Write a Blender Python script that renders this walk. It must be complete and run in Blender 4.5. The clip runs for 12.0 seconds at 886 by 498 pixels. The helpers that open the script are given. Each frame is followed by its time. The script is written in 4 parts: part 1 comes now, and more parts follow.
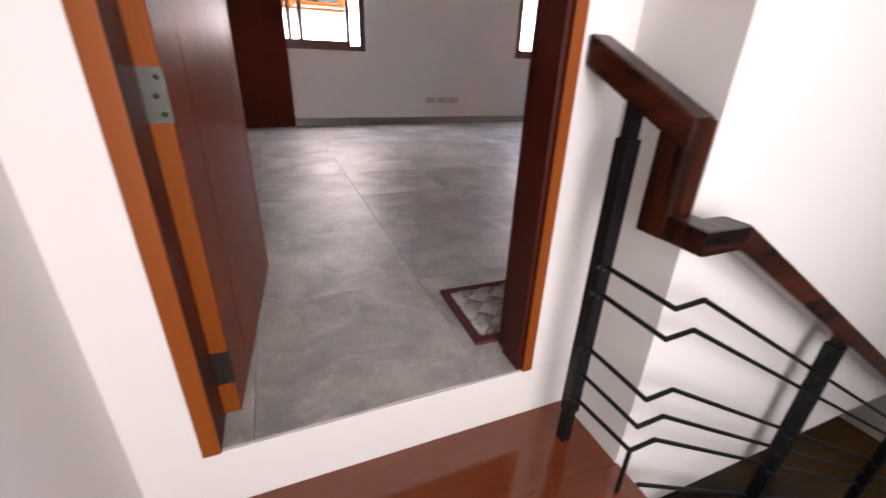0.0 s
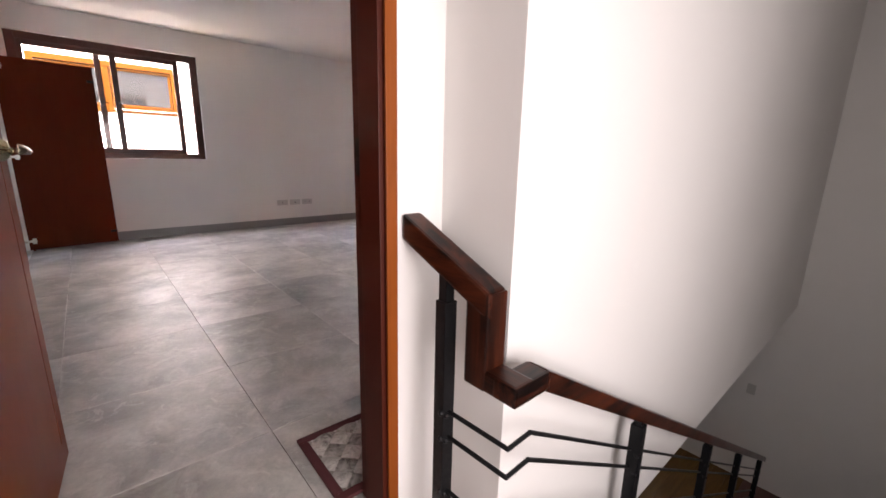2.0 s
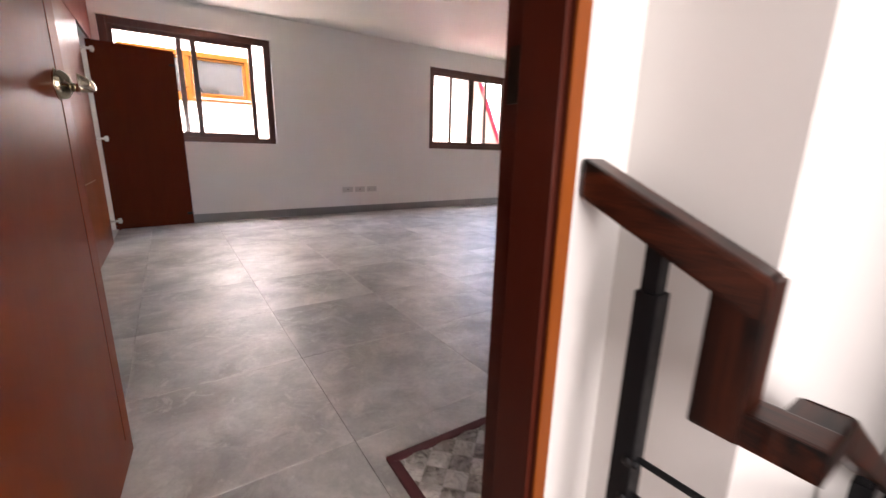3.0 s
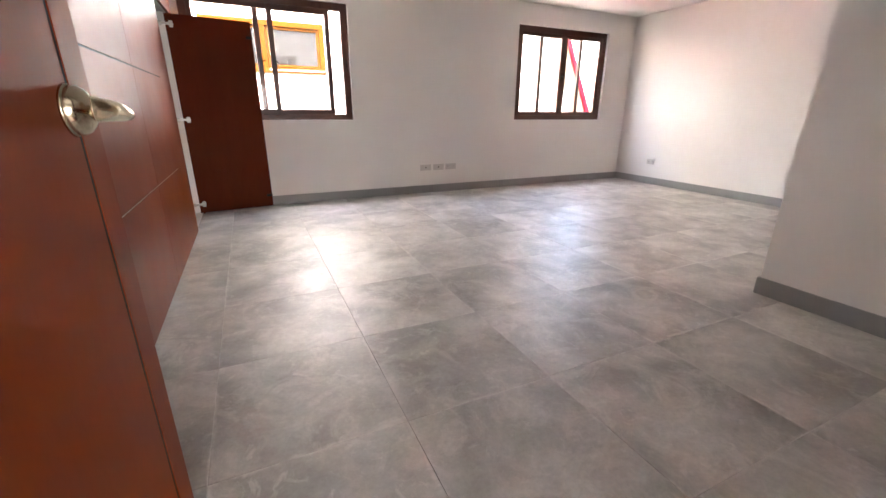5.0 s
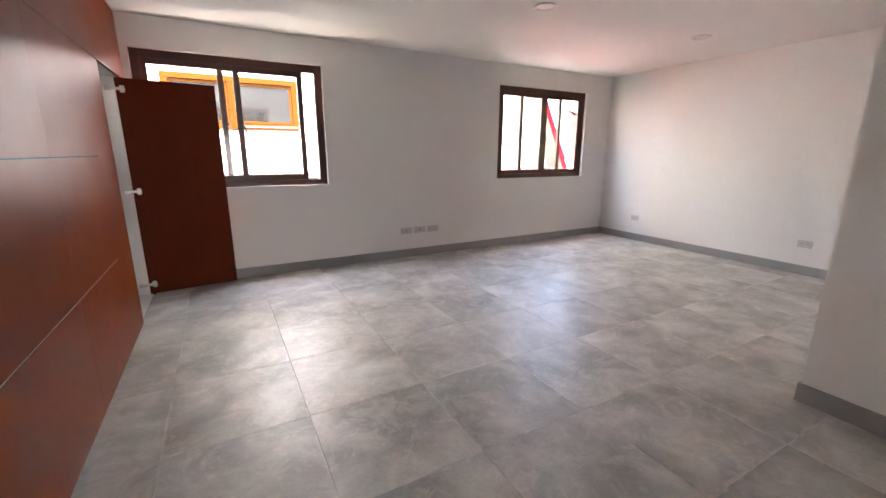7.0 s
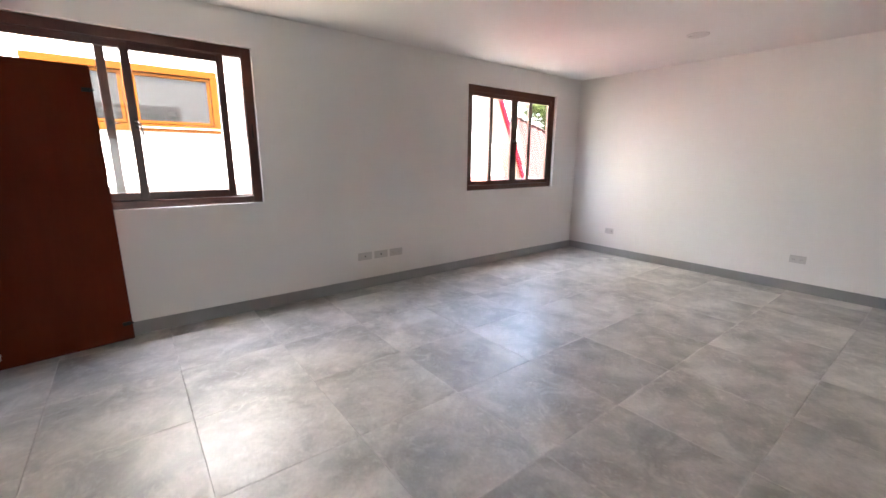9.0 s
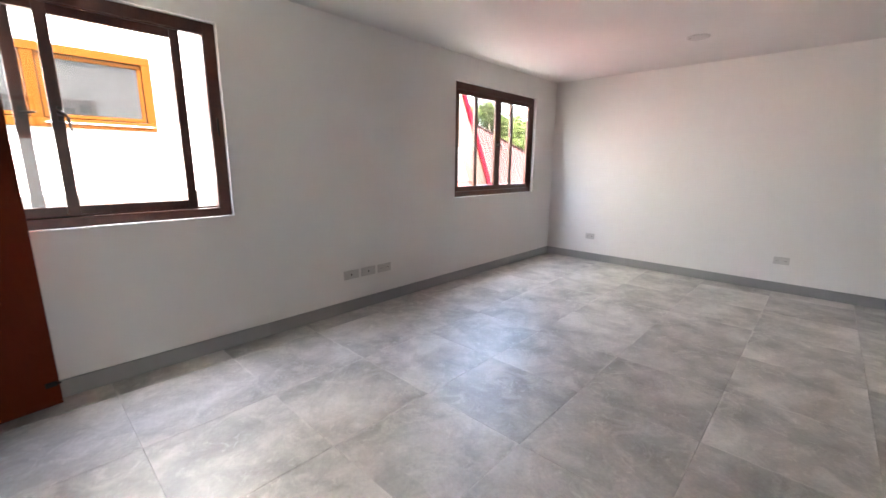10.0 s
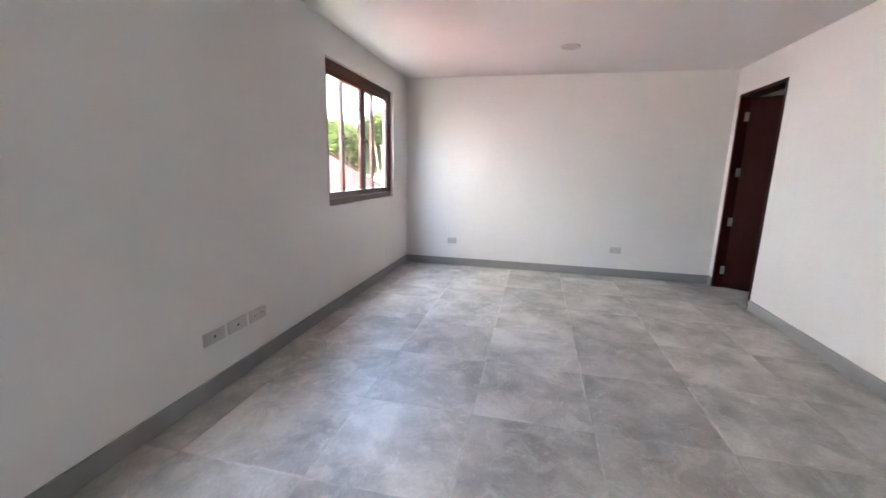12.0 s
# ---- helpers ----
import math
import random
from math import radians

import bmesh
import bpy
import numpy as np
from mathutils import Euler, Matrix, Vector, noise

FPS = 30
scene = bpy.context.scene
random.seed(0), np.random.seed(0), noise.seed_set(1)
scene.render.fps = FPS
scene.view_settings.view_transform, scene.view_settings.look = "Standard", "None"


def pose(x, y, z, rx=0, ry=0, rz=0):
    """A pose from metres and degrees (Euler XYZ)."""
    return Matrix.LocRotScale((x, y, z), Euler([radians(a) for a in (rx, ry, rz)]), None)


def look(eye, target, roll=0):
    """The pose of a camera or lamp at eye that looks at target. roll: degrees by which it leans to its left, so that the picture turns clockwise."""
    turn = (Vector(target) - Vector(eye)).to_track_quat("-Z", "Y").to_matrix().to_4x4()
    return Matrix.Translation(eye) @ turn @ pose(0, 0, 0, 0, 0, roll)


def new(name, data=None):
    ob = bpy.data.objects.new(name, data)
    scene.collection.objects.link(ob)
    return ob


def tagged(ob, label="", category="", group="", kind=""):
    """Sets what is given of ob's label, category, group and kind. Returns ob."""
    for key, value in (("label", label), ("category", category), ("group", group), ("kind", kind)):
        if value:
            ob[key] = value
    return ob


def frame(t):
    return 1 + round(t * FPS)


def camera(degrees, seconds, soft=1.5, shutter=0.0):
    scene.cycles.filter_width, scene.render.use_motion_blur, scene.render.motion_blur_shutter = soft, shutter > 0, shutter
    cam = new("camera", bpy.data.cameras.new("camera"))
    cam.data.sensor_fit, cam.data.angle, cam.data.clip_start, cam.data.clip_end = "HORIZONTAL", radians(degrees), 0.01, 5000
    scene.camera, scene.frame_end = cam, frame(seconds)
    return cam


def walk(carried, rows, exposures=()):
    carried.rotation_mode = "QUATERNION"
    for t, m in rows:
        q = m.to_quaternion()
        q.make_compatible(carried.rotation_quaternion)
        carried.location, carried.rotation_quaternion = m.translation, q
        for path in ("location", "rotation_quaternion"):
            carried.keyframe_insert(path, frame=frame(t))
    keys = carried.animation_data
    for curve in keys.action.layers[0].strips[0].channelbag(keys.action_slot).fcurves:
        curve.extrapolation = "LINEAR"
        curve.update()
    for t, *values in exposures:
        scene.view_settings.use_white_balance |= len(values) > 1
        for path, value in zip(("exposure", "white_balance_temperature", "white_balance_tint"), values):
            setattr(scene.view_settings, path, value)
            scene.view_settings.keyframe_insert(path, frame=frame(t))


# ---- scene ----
cam = camera(95.4, 12.0, shutter=0.4)
PATH = [
    (0, (-0.464, -1.963, 0.803), (0.234, -0.285, -0.032), 2.1),
    (0.5, (-0.416, -1.988, 0.873), (0.554, -0.426, 0.086), 1.9),
    (1, (-0.415, -2.008, 0.968), (0.736, -0.523, 0.284), 1.9),
    (1.5, (-0.387, -2.015, 1.0), (0.873, -0.563, 0.449), 1.5),
    (2, (-0.398, -1.988, 1.004), (0.891, -0.526, 0.559), 1.3),
    (2.5, (-0.445, -1.88, 0.942), (0.774, -0.351, 0.523), 1.4),
    (3, (-0.384, -1.626, 0.875), (0.703, -0.015, 0.403), 1.4),
    (3.3, (-0.353, -1.49, 0.86), (0.653, 0.157, 0.337), 1.1),
    (3.5, (-0.356, -1.414, 0.829), (0.606, 0.249, 0.274), 1.2),
    (3.7, (-0.366, -1.329, 0.827), (0.549, 0.345, 0.227), 1.2),
    (5.3, (-0.369, -1.039, 1.045), (0.435, 0.676, 0.403), 0.4),
    (5.5, (-0.343, -1.03, 1.068), (0.47, 0.691, 0.452), 0.3),
    (6, (-0.278, -0.968, 1.087), (0.565, 0.761, 0.539), 0.2),
    (6.5, (-0.276, -0.744, 1.098), (0.61, 0.98, 0.607), 0.2),
    (7, (-0.263, -0.606, 1.238), (0.675, 1.099, 0.775), 0.2),
    (9, (-0.112, 0.261, 1.266), (1.084, 1.803, 0.832), 0.4),
    (9.5, (-0.135, 0.652, 1.276), (1.174, 2.103, 0.847), 0.5),
    (10, (-0.236, 0.945, 1.257), (1.19, 2.285, 0.845), 0.5),
    (10.5, (-0.218, 1.298, 1.253), (1.354, 2.467, 0.85), 0.7),
    (11, (-0.243, 1.605, 1.261), (1.465, 2.568, 0.867), 0.8),
    (11.5, (-0.205, 1.868, 1.244), (1.623, 2.578, 0.855), 1.0),
    (12, (-0.07, 2.155, 1.238), (1.844, 2.582, 0.849), 1.3),
]
walk(cam, [(t, look(eye, target, roll)) for t, eye, target, roll in PATH],
     [(0.0, 6.13, 6900, 21), (2.5, 6.33, 7150, 21.5), (3.5, 6.55, 7200, 20.5), (5.3, 6.82, 7150, 14), (6.0, 6.72, 7050, 13.5), (7.0, 6.45, 6900, 12.5), (9.0, 6.45, 6750, 10), (10.5, 6.38, 6600, 8.5), (12.0, 6.47, 6300, 7.5)])

# ---- light ----
world = bpy.data.worlds.new("sky")
scene.world = world
world.use_nodes = True
wn = world.node_tree
sky = wn.nodes.new("ShaderNodeTexSky")
sky.sky_type = "NISHITA"
sky.sun_disc = False
sky.sun_elevation, sky.sun_rotation = radians(70), radians(200)
sky.air_density, sky.dust_density = 1.0, 6.0
wn.links.new(sky.outputs[0], wn.nodes["Background"].inputs[0])
wn.nodes["Background"].inputs[1].default_value = 0.15

sun = new("sun", bpy.data.lights.new("sun", "SUN"))
sun.data.energy, sun.data.angle, sun.data.color = 2.1, radians(0.6), (1.0, 0.96, 0.90)
sun.matrix_world = look((1.32, -3.7, 10.8), (0.0, 0.0, 0.0))

# daylight in the stair hall's window, which lies behind the walk
hall_light = new("hall_window_light", bpy.data.lights.new("hall_window_light", "AREA"))
hall_light.data.shape, hall_light.data.size, hall_light.data.size_y = "RECTANGLE", 1.46, 1.56
hall_light.data.energy, hall_light.data.color = 0.83, (0.95, 0.97, 1.0)
hall_light.matrix_world = look((-0.02, -3.305, 0.85), (0.10, 0.0, 0.70))


# ---- materials ----
def nodes_of(name):
    m = bpy.data.materials.new(name)
    m.use_nodes = True
    nt = m.node_tree
    return m, nt, nt.nodes["Principled BSDF"]


def node(nt, kind, **sets):
    n = nt.nodes.new("ShaderNode" + kind)
    for k, v in sets.items():
        n.inputs[k].default_value = v
    return n


def coords(nt, scale=(1, 1, 1), spread=0.0):
    """Object coordinates, shifted for each object where spread is given."""
    tc = nt.nodes.new("ShaderNodeTexCoord")
    mp = nt.nodes.new("ShaderNodeMapping")
    mp.inputs["Scale"].default_value = scale
    nt.links.new(tc.outputs["Object"], mp.inputs["Vector"])
    if spread:
        oi = nt.nodes.new("ShaderNodeObjectInfo")
        mul = nt.nodes.new("ShaderNodeVectorMath")
        mul.operation = "MULTIPLY"
        mul.inputs[1].default_value = (spread, spread * 1.7, spread * 0.6)
        nt.links.new(oi.outputs["Random"], mul.inputs[0])
        nt.links.new(mul.outputs[0], mp.inputs["Location"])
    return mp.outputs[0]


def noise_of(nt, vec, scale, detail=4.0, rough=0.55, distort=0.0):
    n = node(nt, "TexNoise", Scale=scale, Detail=detail, Roughness=rough, Distortion=distort)
    nt.links.new(vec, n.inputs["Vector"])
    return n.outputs["Fac"]


def ramp(nt, fac, stops):
    r = nt.nodes.new("ShaderNodeValToRGB")
    el = r.color_ramp.elements
    while len(el) < len(stops):
        el.new(0.5)
    for e, (p, c) in zip(el, stops):
        e.position, e.color = p, (*c, 1.0)
    nt.links.new(fac, r.inputs[0])
    return r.outputs[0]


def grey(v):
    return (v, v, v)


def mixed(nt, a, b, fac, how="MIX"):
    m = nt.nodes.new("ShaderNodeMix")
    m.data_type, m.blend_type = "RGBA", how
    for sock, v in ((m.inputs[6], a), (m.inputs[7], b), (m.inputs[0], fac)):
        if isinstance(v, bpy.types.NodeSocket):
            nt.links.new(v, sock)
        elif isinstance(v, (int, float)):
            sock.default_value = v
        else:
            sock.default_value = (*v, 1.0)
    return m.outputs[2]


def bump(nt, bsdf, fac, strength, distance=0.002):
    b = node(nt, "Bump", Strength=strength, Distance=distance)
    nt.links.new(fac, b.inputs["Height"])
    nt.links.new(b.outputs[0], bsdf.inputs["Normal"])


def paint(name, colour, rough=0.6, stain=0.05, grain=0.12):
    m, nt, b = nodes_of(name)
    v = coords(nt)
    big = noise_of(nt, v, 0.9, 4)
    lo = [c * (1 - stain) for c in colour]
    hi = [min(1, c * (1 + stain * 0.4)) for c in colour]
    nt.links.new(ramp(nt, big, [(0.3, lo), (0.7, hi)]), b.inputs["Base Color"])
    fine = noise_of(nt, v, 160, 3)
    nt.links.new(ramp(nt, noise_of(nt, v, 3.0), [(0.3, grey(rough - 0.06)), (0.7, grey(rough + 0.06))]), b.inputs["Roughness"])
    bump(nt, b, fine, grain, 0.001)
    return m


def wood(name, dark, light, rough=0.3, scale=(1, 1, 1), ring=7.0, coat=0.0, spread=6.0, streak=0.5, contrast=0.25, shine=0.5):
    """Grain runs along the axis whose scale is smallest."""
    m, nt, b = nodes_of(name)
    v = coords(nt, scale, spread)
    long_grain = noise_of(nt, v, ring, 6, 0.62, 0.6)
    fine = noise_of(nt, v, ring * 9, 3, 0.6)
    base = ramp(nt, long_grain, [(0.5 - contrast, dark), (0.5 + contrast, light)])
    pores = ramp(nt, fine, [(0.35, grey(1 - streak * 0.4)), (0.6, grey(1.0))])
    nt.links.new(mixed(nt, base, pores, 1.0, "MULTIPLY"), b.inputs["Base Color"])
    nt.links.new(ramp(nt, noise_of(nt, coords(nt), 2.2), [(0.3, grey(rough - 0.03)), (0.7, grey(rough + 0.04))]), b.inputs["Roughness"])
    b.inputs["Specular IOR Level"].default_value = shine
    b.inputs["Coat Weight"].default_value = coat
    b.inputs["Coat Roughness"].default_value = rough * 0.6
    bump(nt, b, fine, 0.05, 0.001)
    return m


def metal(name, colour, rough, metallic=1.0):
    m, nt, b = nodes_of(name)
    v = coords(nt)
    b.inputs["Metallic"].default_value = metallic
    nt.links.new(ramp(nt, noise_of(nt, v, 30), [(0.3, [c * 0.9 for c in colour]), (0.7, colour)]), b.inputs["Base Color"])
    nt.links.new(ramp(nt, noise_of(nt, v, 55), [(0.3, grey(rough * 0.8)), (0.7, grey(rough * 1.25))]), b.inputs["Roughness"])
    return m


def tile_material(name):
    m, nt, b = nodes_of(name)
    v = coords(nt, (1, 1, 1), 40.0)
    cloud = noise_of(nt, v, 2.6, 6, 0.55, 0.5)
    c = ramp(nt, cloud, [(0.34, (0.275, 0.267, 0.255)), (0.5, (0.415, 0.402, 0.386)), (0.66, (0.57, 0.554, 0.533))])
    # veils of paler and darker cement, torn at their edges
    veil = noise_of(nt, v, 5.0, 10, 0.70, 1.1)
    c = mixed(nt, c, (0.70, 0.683, 0.660), ramp(nt, veil, [(0.50, grey(0.0)), (0.60, grey(0.28)), (0.78, grey(0.5))]))
    smudge = noise_of(nt, v, 4.2, 9, 0.68, 0.8)
    c = mixed(nt, c, (0.235, 0.227, 0.218), ramp(nt, smudge, [(0.48, grey(0.0)), (0.60, grey(0.28)), (0.76, grey(0.56))]))
    flake = noise_of(nt, v, 11.0, 9, 0.70, 1.2)
    c = mixed(nt, c, (0.78, 0.765, 0.745), ramp(nt, flake, [(0.58, grey(0.0)), (0.64, grey(0.22)), (0.78, grey(0.4))]))
    fine = noise_of(nt, v, 60, 6, 0.75)
    c = mixed(nt, c, ramp(nt, fine, [(0.32, grey(0.86)), (0.62, grey(1.03))]), 1.0, "MULTIPLY")
    # the rectified edges have chipped and worn paler, unevenly
    tc = nt.nodes.new("ShaderNodeTexCoord")
    sep = nt.nodes.new("ShaderNodeSeparateXYZ")
    nt.links.new(tc.outputs["Generated"], sep.inputs[0])
    reach = []
    for k in (0, 1):
        sub, ab = nt.nodes.new("ShaderNodeMath"), nt.nodes.new("ShaderNodeMath")
        sub.operation, sub.inputs[1].default_value, ab.operation = "SUBTRACT", 0.5, "ABSOLUTE"
        nt.links.new(sep.outputs[k], sub.inputs[0])
        nt.links.new(sub.outputs[0], ab.inputs[0])
        reach.append(ab.outputs[0])
    far, torn = nt.nodes.new("ShaderNodeMath"), nt.nodes.new("ShaderNodeMath")
    far.operation, torn.operation, torn.inputs[1].default_value = "MAXIMUM", "MULTIPLY_ADD", 0.13
    nt.links.new(reach[0], far.inputs[0])
    nt.links.new(reach[1], far.inputs[1])
    nt.links.new(noise_of(nt, v, 8.0, 9, 0.72, 0.6), torn.inputs[0])
    nt.links.new(far.outputs[0], torn.inputs[2])
    rim = ramp(nt, torn.outputs[0], [(0.548, grey(0.0)), (0.568, grey(0.42))])
    worn = mixed(nt, rim, ramp(nt, noise_of(nt, v, 3.2, 4), [(0.45, grey(0.0)), (0.60, grey(1.0))]), 1.0, "MULTIPLY")
    c = mixed(nt, c, (0.74, 0.725, 0.70), worn)
    oi = nt.nodes.new("ShaderNodeObjectInfo")
    c = mixed(nt, c, ramp(nt, oi.outputs["Random"], [(0.0, grey(0.90)), (1.0, grey(1.10))]), 1.0, "MULTIPLY")
    c = mixed(nt, c, (1.0, 0.98, 0.945), 1.0, "MULTIPLY")
    nt.links.new(c, b.inputs["Base Color"])
    nt.links.new(ramp(nt, veil, [(0.3, grey(0.40)), (0.75, grey(0.50))]), b.inputs["Roughness"])
    b.inputs["IOR"].default_value = 1.6
    b.inputs["Specular IOR Level"].default_value = 0.72
    bump(nt, b, noise_of(nt, v, 14, 5), 0.05, 0.002)
    return m


def mat_fabric(name):
    m, nt, b = nodes_of(name)
    v = coords(nt)
    turn = nt.nodes.new("ShaderNodeMapping")
    turn.inputs["Rotation"].default_value = (0, 0, radians(45))
    nt.links.new(v, turn.inputs["Vector"])
    check = node(nt, "TexChecker", Scale=1 / 0.062, Color1=(0.17, 0.15, 0.135, 1), Color2=(0.52, 0.48, 0.45, 1))
    nt.links.new(turn.outputs[0], check.inputs["Vector"])
    veins = noise_of(nt, v, 22, 6, 0.7, 2.0)
    c = mixed(nt, check.outputs["Color"], ramp(nt, veins, [(0.38, (0.05, 0.043, 0.038)), (0.47, (0.36, 0.33, 0.305)), (0.64, (0.64, 0.60, 0.56))]), 0.45)
    nt.links.new(c, b.inputs["Base Color"])
    b.inputs["Roughness"].default_value = 0.9
    bump(nt, b, noise_of(nt, v, 300, 2), 0.4, 0.002)
    return m


def clear_glass(name):
    m, nt, b = nodes_of(name)
    nt.nodes.remove(b)
    clear, gloss = nt.nodes.new("ShaderNodeBsdfTransparent"), nt.nodes.new("ShaderNodeBsdfGlossy")
    clear.inputs["Color"].default_value = (0.95, 0.96, 0.955, 1)
    gloss.inputs["Roughness"].default_value = 0.01
    lw, mix = nt.nodes.new("ShaderNodeLayerWeight"), nt.nodes.new("ShaderNodeMixShader")
    power, gain = nt.nodes.new("ShaderNodeMath"), nt.nodes.new("ShaderNodeMath")
    power.operation, power.inputs[1].default_value = "POWER", 5.0
    gain.operation, gain.inputs[1].default_value, gain.inputs[2].default_value = "MULTIPLY_ADD", 0.6, 0.025
    nt.links.new(lw.outputs["Facing"], power.inputs[0])
    nt.links.new(power.outputs[0], gain.inputs[0])
    nt.links.new(gain.outputs[0], mix.inputs[0])
    nt.links.new(clear.outputs[0], mix.inputs[1])
    nt.links.new(gloss.outputs[0], mix.inputs[2])
    nt.links.new(mix.outputs[0], nt.nodes["Material Output"].inputs[0])
    return m


def leaf_material(name, dark, light):
    m, nt, b = nodes_of(name)
    geo = nt.nodes.new("ShaderNodeNewGeometry")
    nt.links.new(ramp(nt, geo.outputs["Random Per Island"], [(0.0, dark), (1.0, light)]), b.inputs["Base Color"])
    b.inputs["Roughness"].default_value = 0.55
    return m


WALL = paint("white_wall_paint", (0.75, 0.732, 0.709), 0.72, 0.03)
CEIL = paint("white_ceiling_paint", (0.70, 0.685, 0.67), 0.7, 0.03)
SKIRT = paint("grey_skirting_paint", (0.285, 0.287, 0.283), 0.45, 0.08)
TILE = tile_material("grey_stone_look_tile")
GROUT = paint("grey_grout", (0.21, 0.204, 0.195), 0.85, 0.1)
LACQUER = wood("red_brown_lacquered_veneer", (0.150, 0.0250, 0.0045), (0.186, 0.0330, 0.0062), 0.37, (3, 3, 0.5), 4.0, 0.0, 6.0, 0.10, 0.4, 0.09)
# frame wood with the shade of the reveal put into its colour
SHADEWOOD = wood("shaded_maroon_frame_wood", (0.050, 0.0075, 0.0030), (0.068, 0.0105, 0.004), 0.45, (3, 3, 0.5), 4.0, 0.0, 6.0, 0.1, 0.4, 0.25)
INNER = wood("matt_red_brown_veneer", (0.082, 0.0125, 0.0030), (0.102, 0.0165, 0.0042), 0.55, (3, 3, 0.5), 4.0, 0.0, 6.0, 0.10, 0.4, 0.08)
# the same frame wood, coloured as its lit front
LITWOOD = wood("lit_orange_brown_varnished_frame", (0.215, 0.050, 0.0065), (0.275, 0.068, 0.0095), 0.38, (4, 4, 0.3), 5.0, 0.0, 6.0, 0.15, 0.25, 0.25)
WINDOWWOOD = wood("dark_brown_window_wood", (0.066, 0.0185, 0.0085), (0.105, 0.030, 0.014), 0.38, (3, 3, 3), 5.0)
DARKDOOR = wood("dark_maroon_door_veneer", (0.030, 0.0028, 0.0030), (0.042, 0.0042, 0.0042), 0.5, (3, 3, 0.3), 5.0, 0.0, 6.0, 0.2, 0.3, 0.12)
RAIL_X, RAIL_Y, RAIL_Z = [wood("dark_streaked_handrail_wood_" + a, (0.0030, 0.0014, 0.0013), (0.066, 0.0150, 0.0062), 0.30, sc, 1.0, 0.0, 9.0, 0.4, 0.13, 0.28)
                          for a, sc in (("x", (3, 42, 38)), ("y", (42, 3, 38)), ("z", (42, 42, 3)))]
BOARD = wood("glossy_red_brown_floor_board", (0.125, 0.028, 0.010), (0.175, 0.042, 0.015), 0.14, (0.8, 9, 9), 3.0, 0.4, 6.0, 0.2)
TREAD = wood("brown_stair_tread", (0.040, 0.020, 0.008), (0.090, 0.046, 0.017), 0.5, (8, 0.8, 8), 3.5, 0.0, 6.0, 0.5, 0.25, 0.15)
BLACK = metal("black_painted_steel", (0.005, 0.005, 0.006), 0.42, 0.0)
STEEL = metal("brushed_steel", (0.40, 0.385, 0.36), 0.34)
HINGE = metal("dull_steel_hinge", (0.085, 0.082, 0.074), 0.35)
NICKEL = metal("polished_nickel", (0.56, 0.50, 0.37), 0.15)
DARKMETAL = metal("dark_bronze_metal", (0.05, 0.04, 0.035), 0.4)
PLASTIC = paint("off_white_plastic", (0.53, 0.515, 0.495), 0.4, 0.02, 0.0)
SLOT = paint("dark_socket_slot", (0.02, 0.02, 0.02), 0.6, 0.0, 0.0)
MELAMINE = paint("white_melamine", (0.72, 0.715, 0.70), 0.4, 0.02, 0.02)
GLASS = clear_glass("clear_window_glass")
MAT = mat_fabric("marbled_grey_quilt")
MATEDGE = paint("maroon_mat_binding", (0.085, 0.018, 0.020), 0.85, 0.15, 0.5)
NEIGHBOUR = paint("white_rendered_facade", (0.40, 0.405, 0.41), 0.8, 0.05, 0.2)
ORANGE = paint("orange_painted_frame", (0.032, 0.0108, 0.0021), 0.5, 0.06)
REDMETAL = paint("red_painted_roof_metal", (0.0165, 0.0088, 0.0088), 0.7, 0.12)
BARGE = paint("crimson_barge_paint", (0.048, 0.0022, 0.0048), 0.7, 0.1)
TRIM = paint("shade_tan_soffit_paint", (0.125, 0.105, 0.080), 0.7, 0.06)
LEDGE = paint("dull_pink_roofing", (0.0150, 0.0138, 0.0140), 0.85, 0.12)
DARKPANE, _, pane_bsdf = nodes_of("grey_reflective_pane")
pane_bsdf.inputs["Base Color"].default_value = (0.006, 0.006, 0.0062, 1)
pane_bsdf.inputs["Roughness"].default_value = 0.03
pane_bsdf.inputs["Specular IOR Level"].default_value = 0.3
GROUND = paint("dry_ground", (0.23, 0.20, 0.16), 0.9, 0.2)
LEAVES = leaf_material("green_leaves", (0.0115, 0.0160, 0.0055), (0.0205, 0.0250, 0.0085))
BARK = paint("tree_bark", (0.12, 0.09, 0.065), 0.9, 0.2, 0.5)
LOWBOARD = wood("olive_brown_floor_board", (0.075, 0.038, 0.010), (0.16, 0.086, 0.024), 0.45, (0.8, 8, 8), 3.0, 0.0, 9.0, 0.3, 0.25, 0.15)
MAROONBOARD = wood("dull_maroon_floor_board", (0.085, 0.034, 0.024), (0.115, 0.048, 0.035), 0.5, (0.8, 8, 8), 3.0, 0.0, 9.0, 0.2)
STRING = wood("red_brown_stair_string", (0.11, 0.030, 0.012), (0.15, 0.043, 0.017), 0.4, (0.8, 8, 8), 3.0)
REDBOUNCE = paint("bounce_red_roofing", (0.108, 0.048, 0.045), 0.85, 0.15)
SHAG = paint("dark_red_shaggy_pile", (0.13, 0.006, 0.010), 0.95, 0.3, 0.5)
LEAVES.node_tree.nodes["Principled BSDF"].inputs["Specular IOR Level"].default_value = 0.0
for dull in (ORANGE, REDBOUNCE, LEDGE, REDMETAL, BARGE):
    dull.node_tree.nodes["Principled BSDF"].inputs["Specular IOR Level"].default_value = 0.0
SLOT.node_tree.nodes["Principled BSDF"].inputs["Specular IOR Level"].default_value = 0.1
WALL.node_tree.nodes["Principled BSDF"].inputs["Specular IOR Level"].default_value = 0.1
BLACK.node_tree.nodes["Principled BSDF"].inputs["Specular IOR Level"].default_value = 0.25
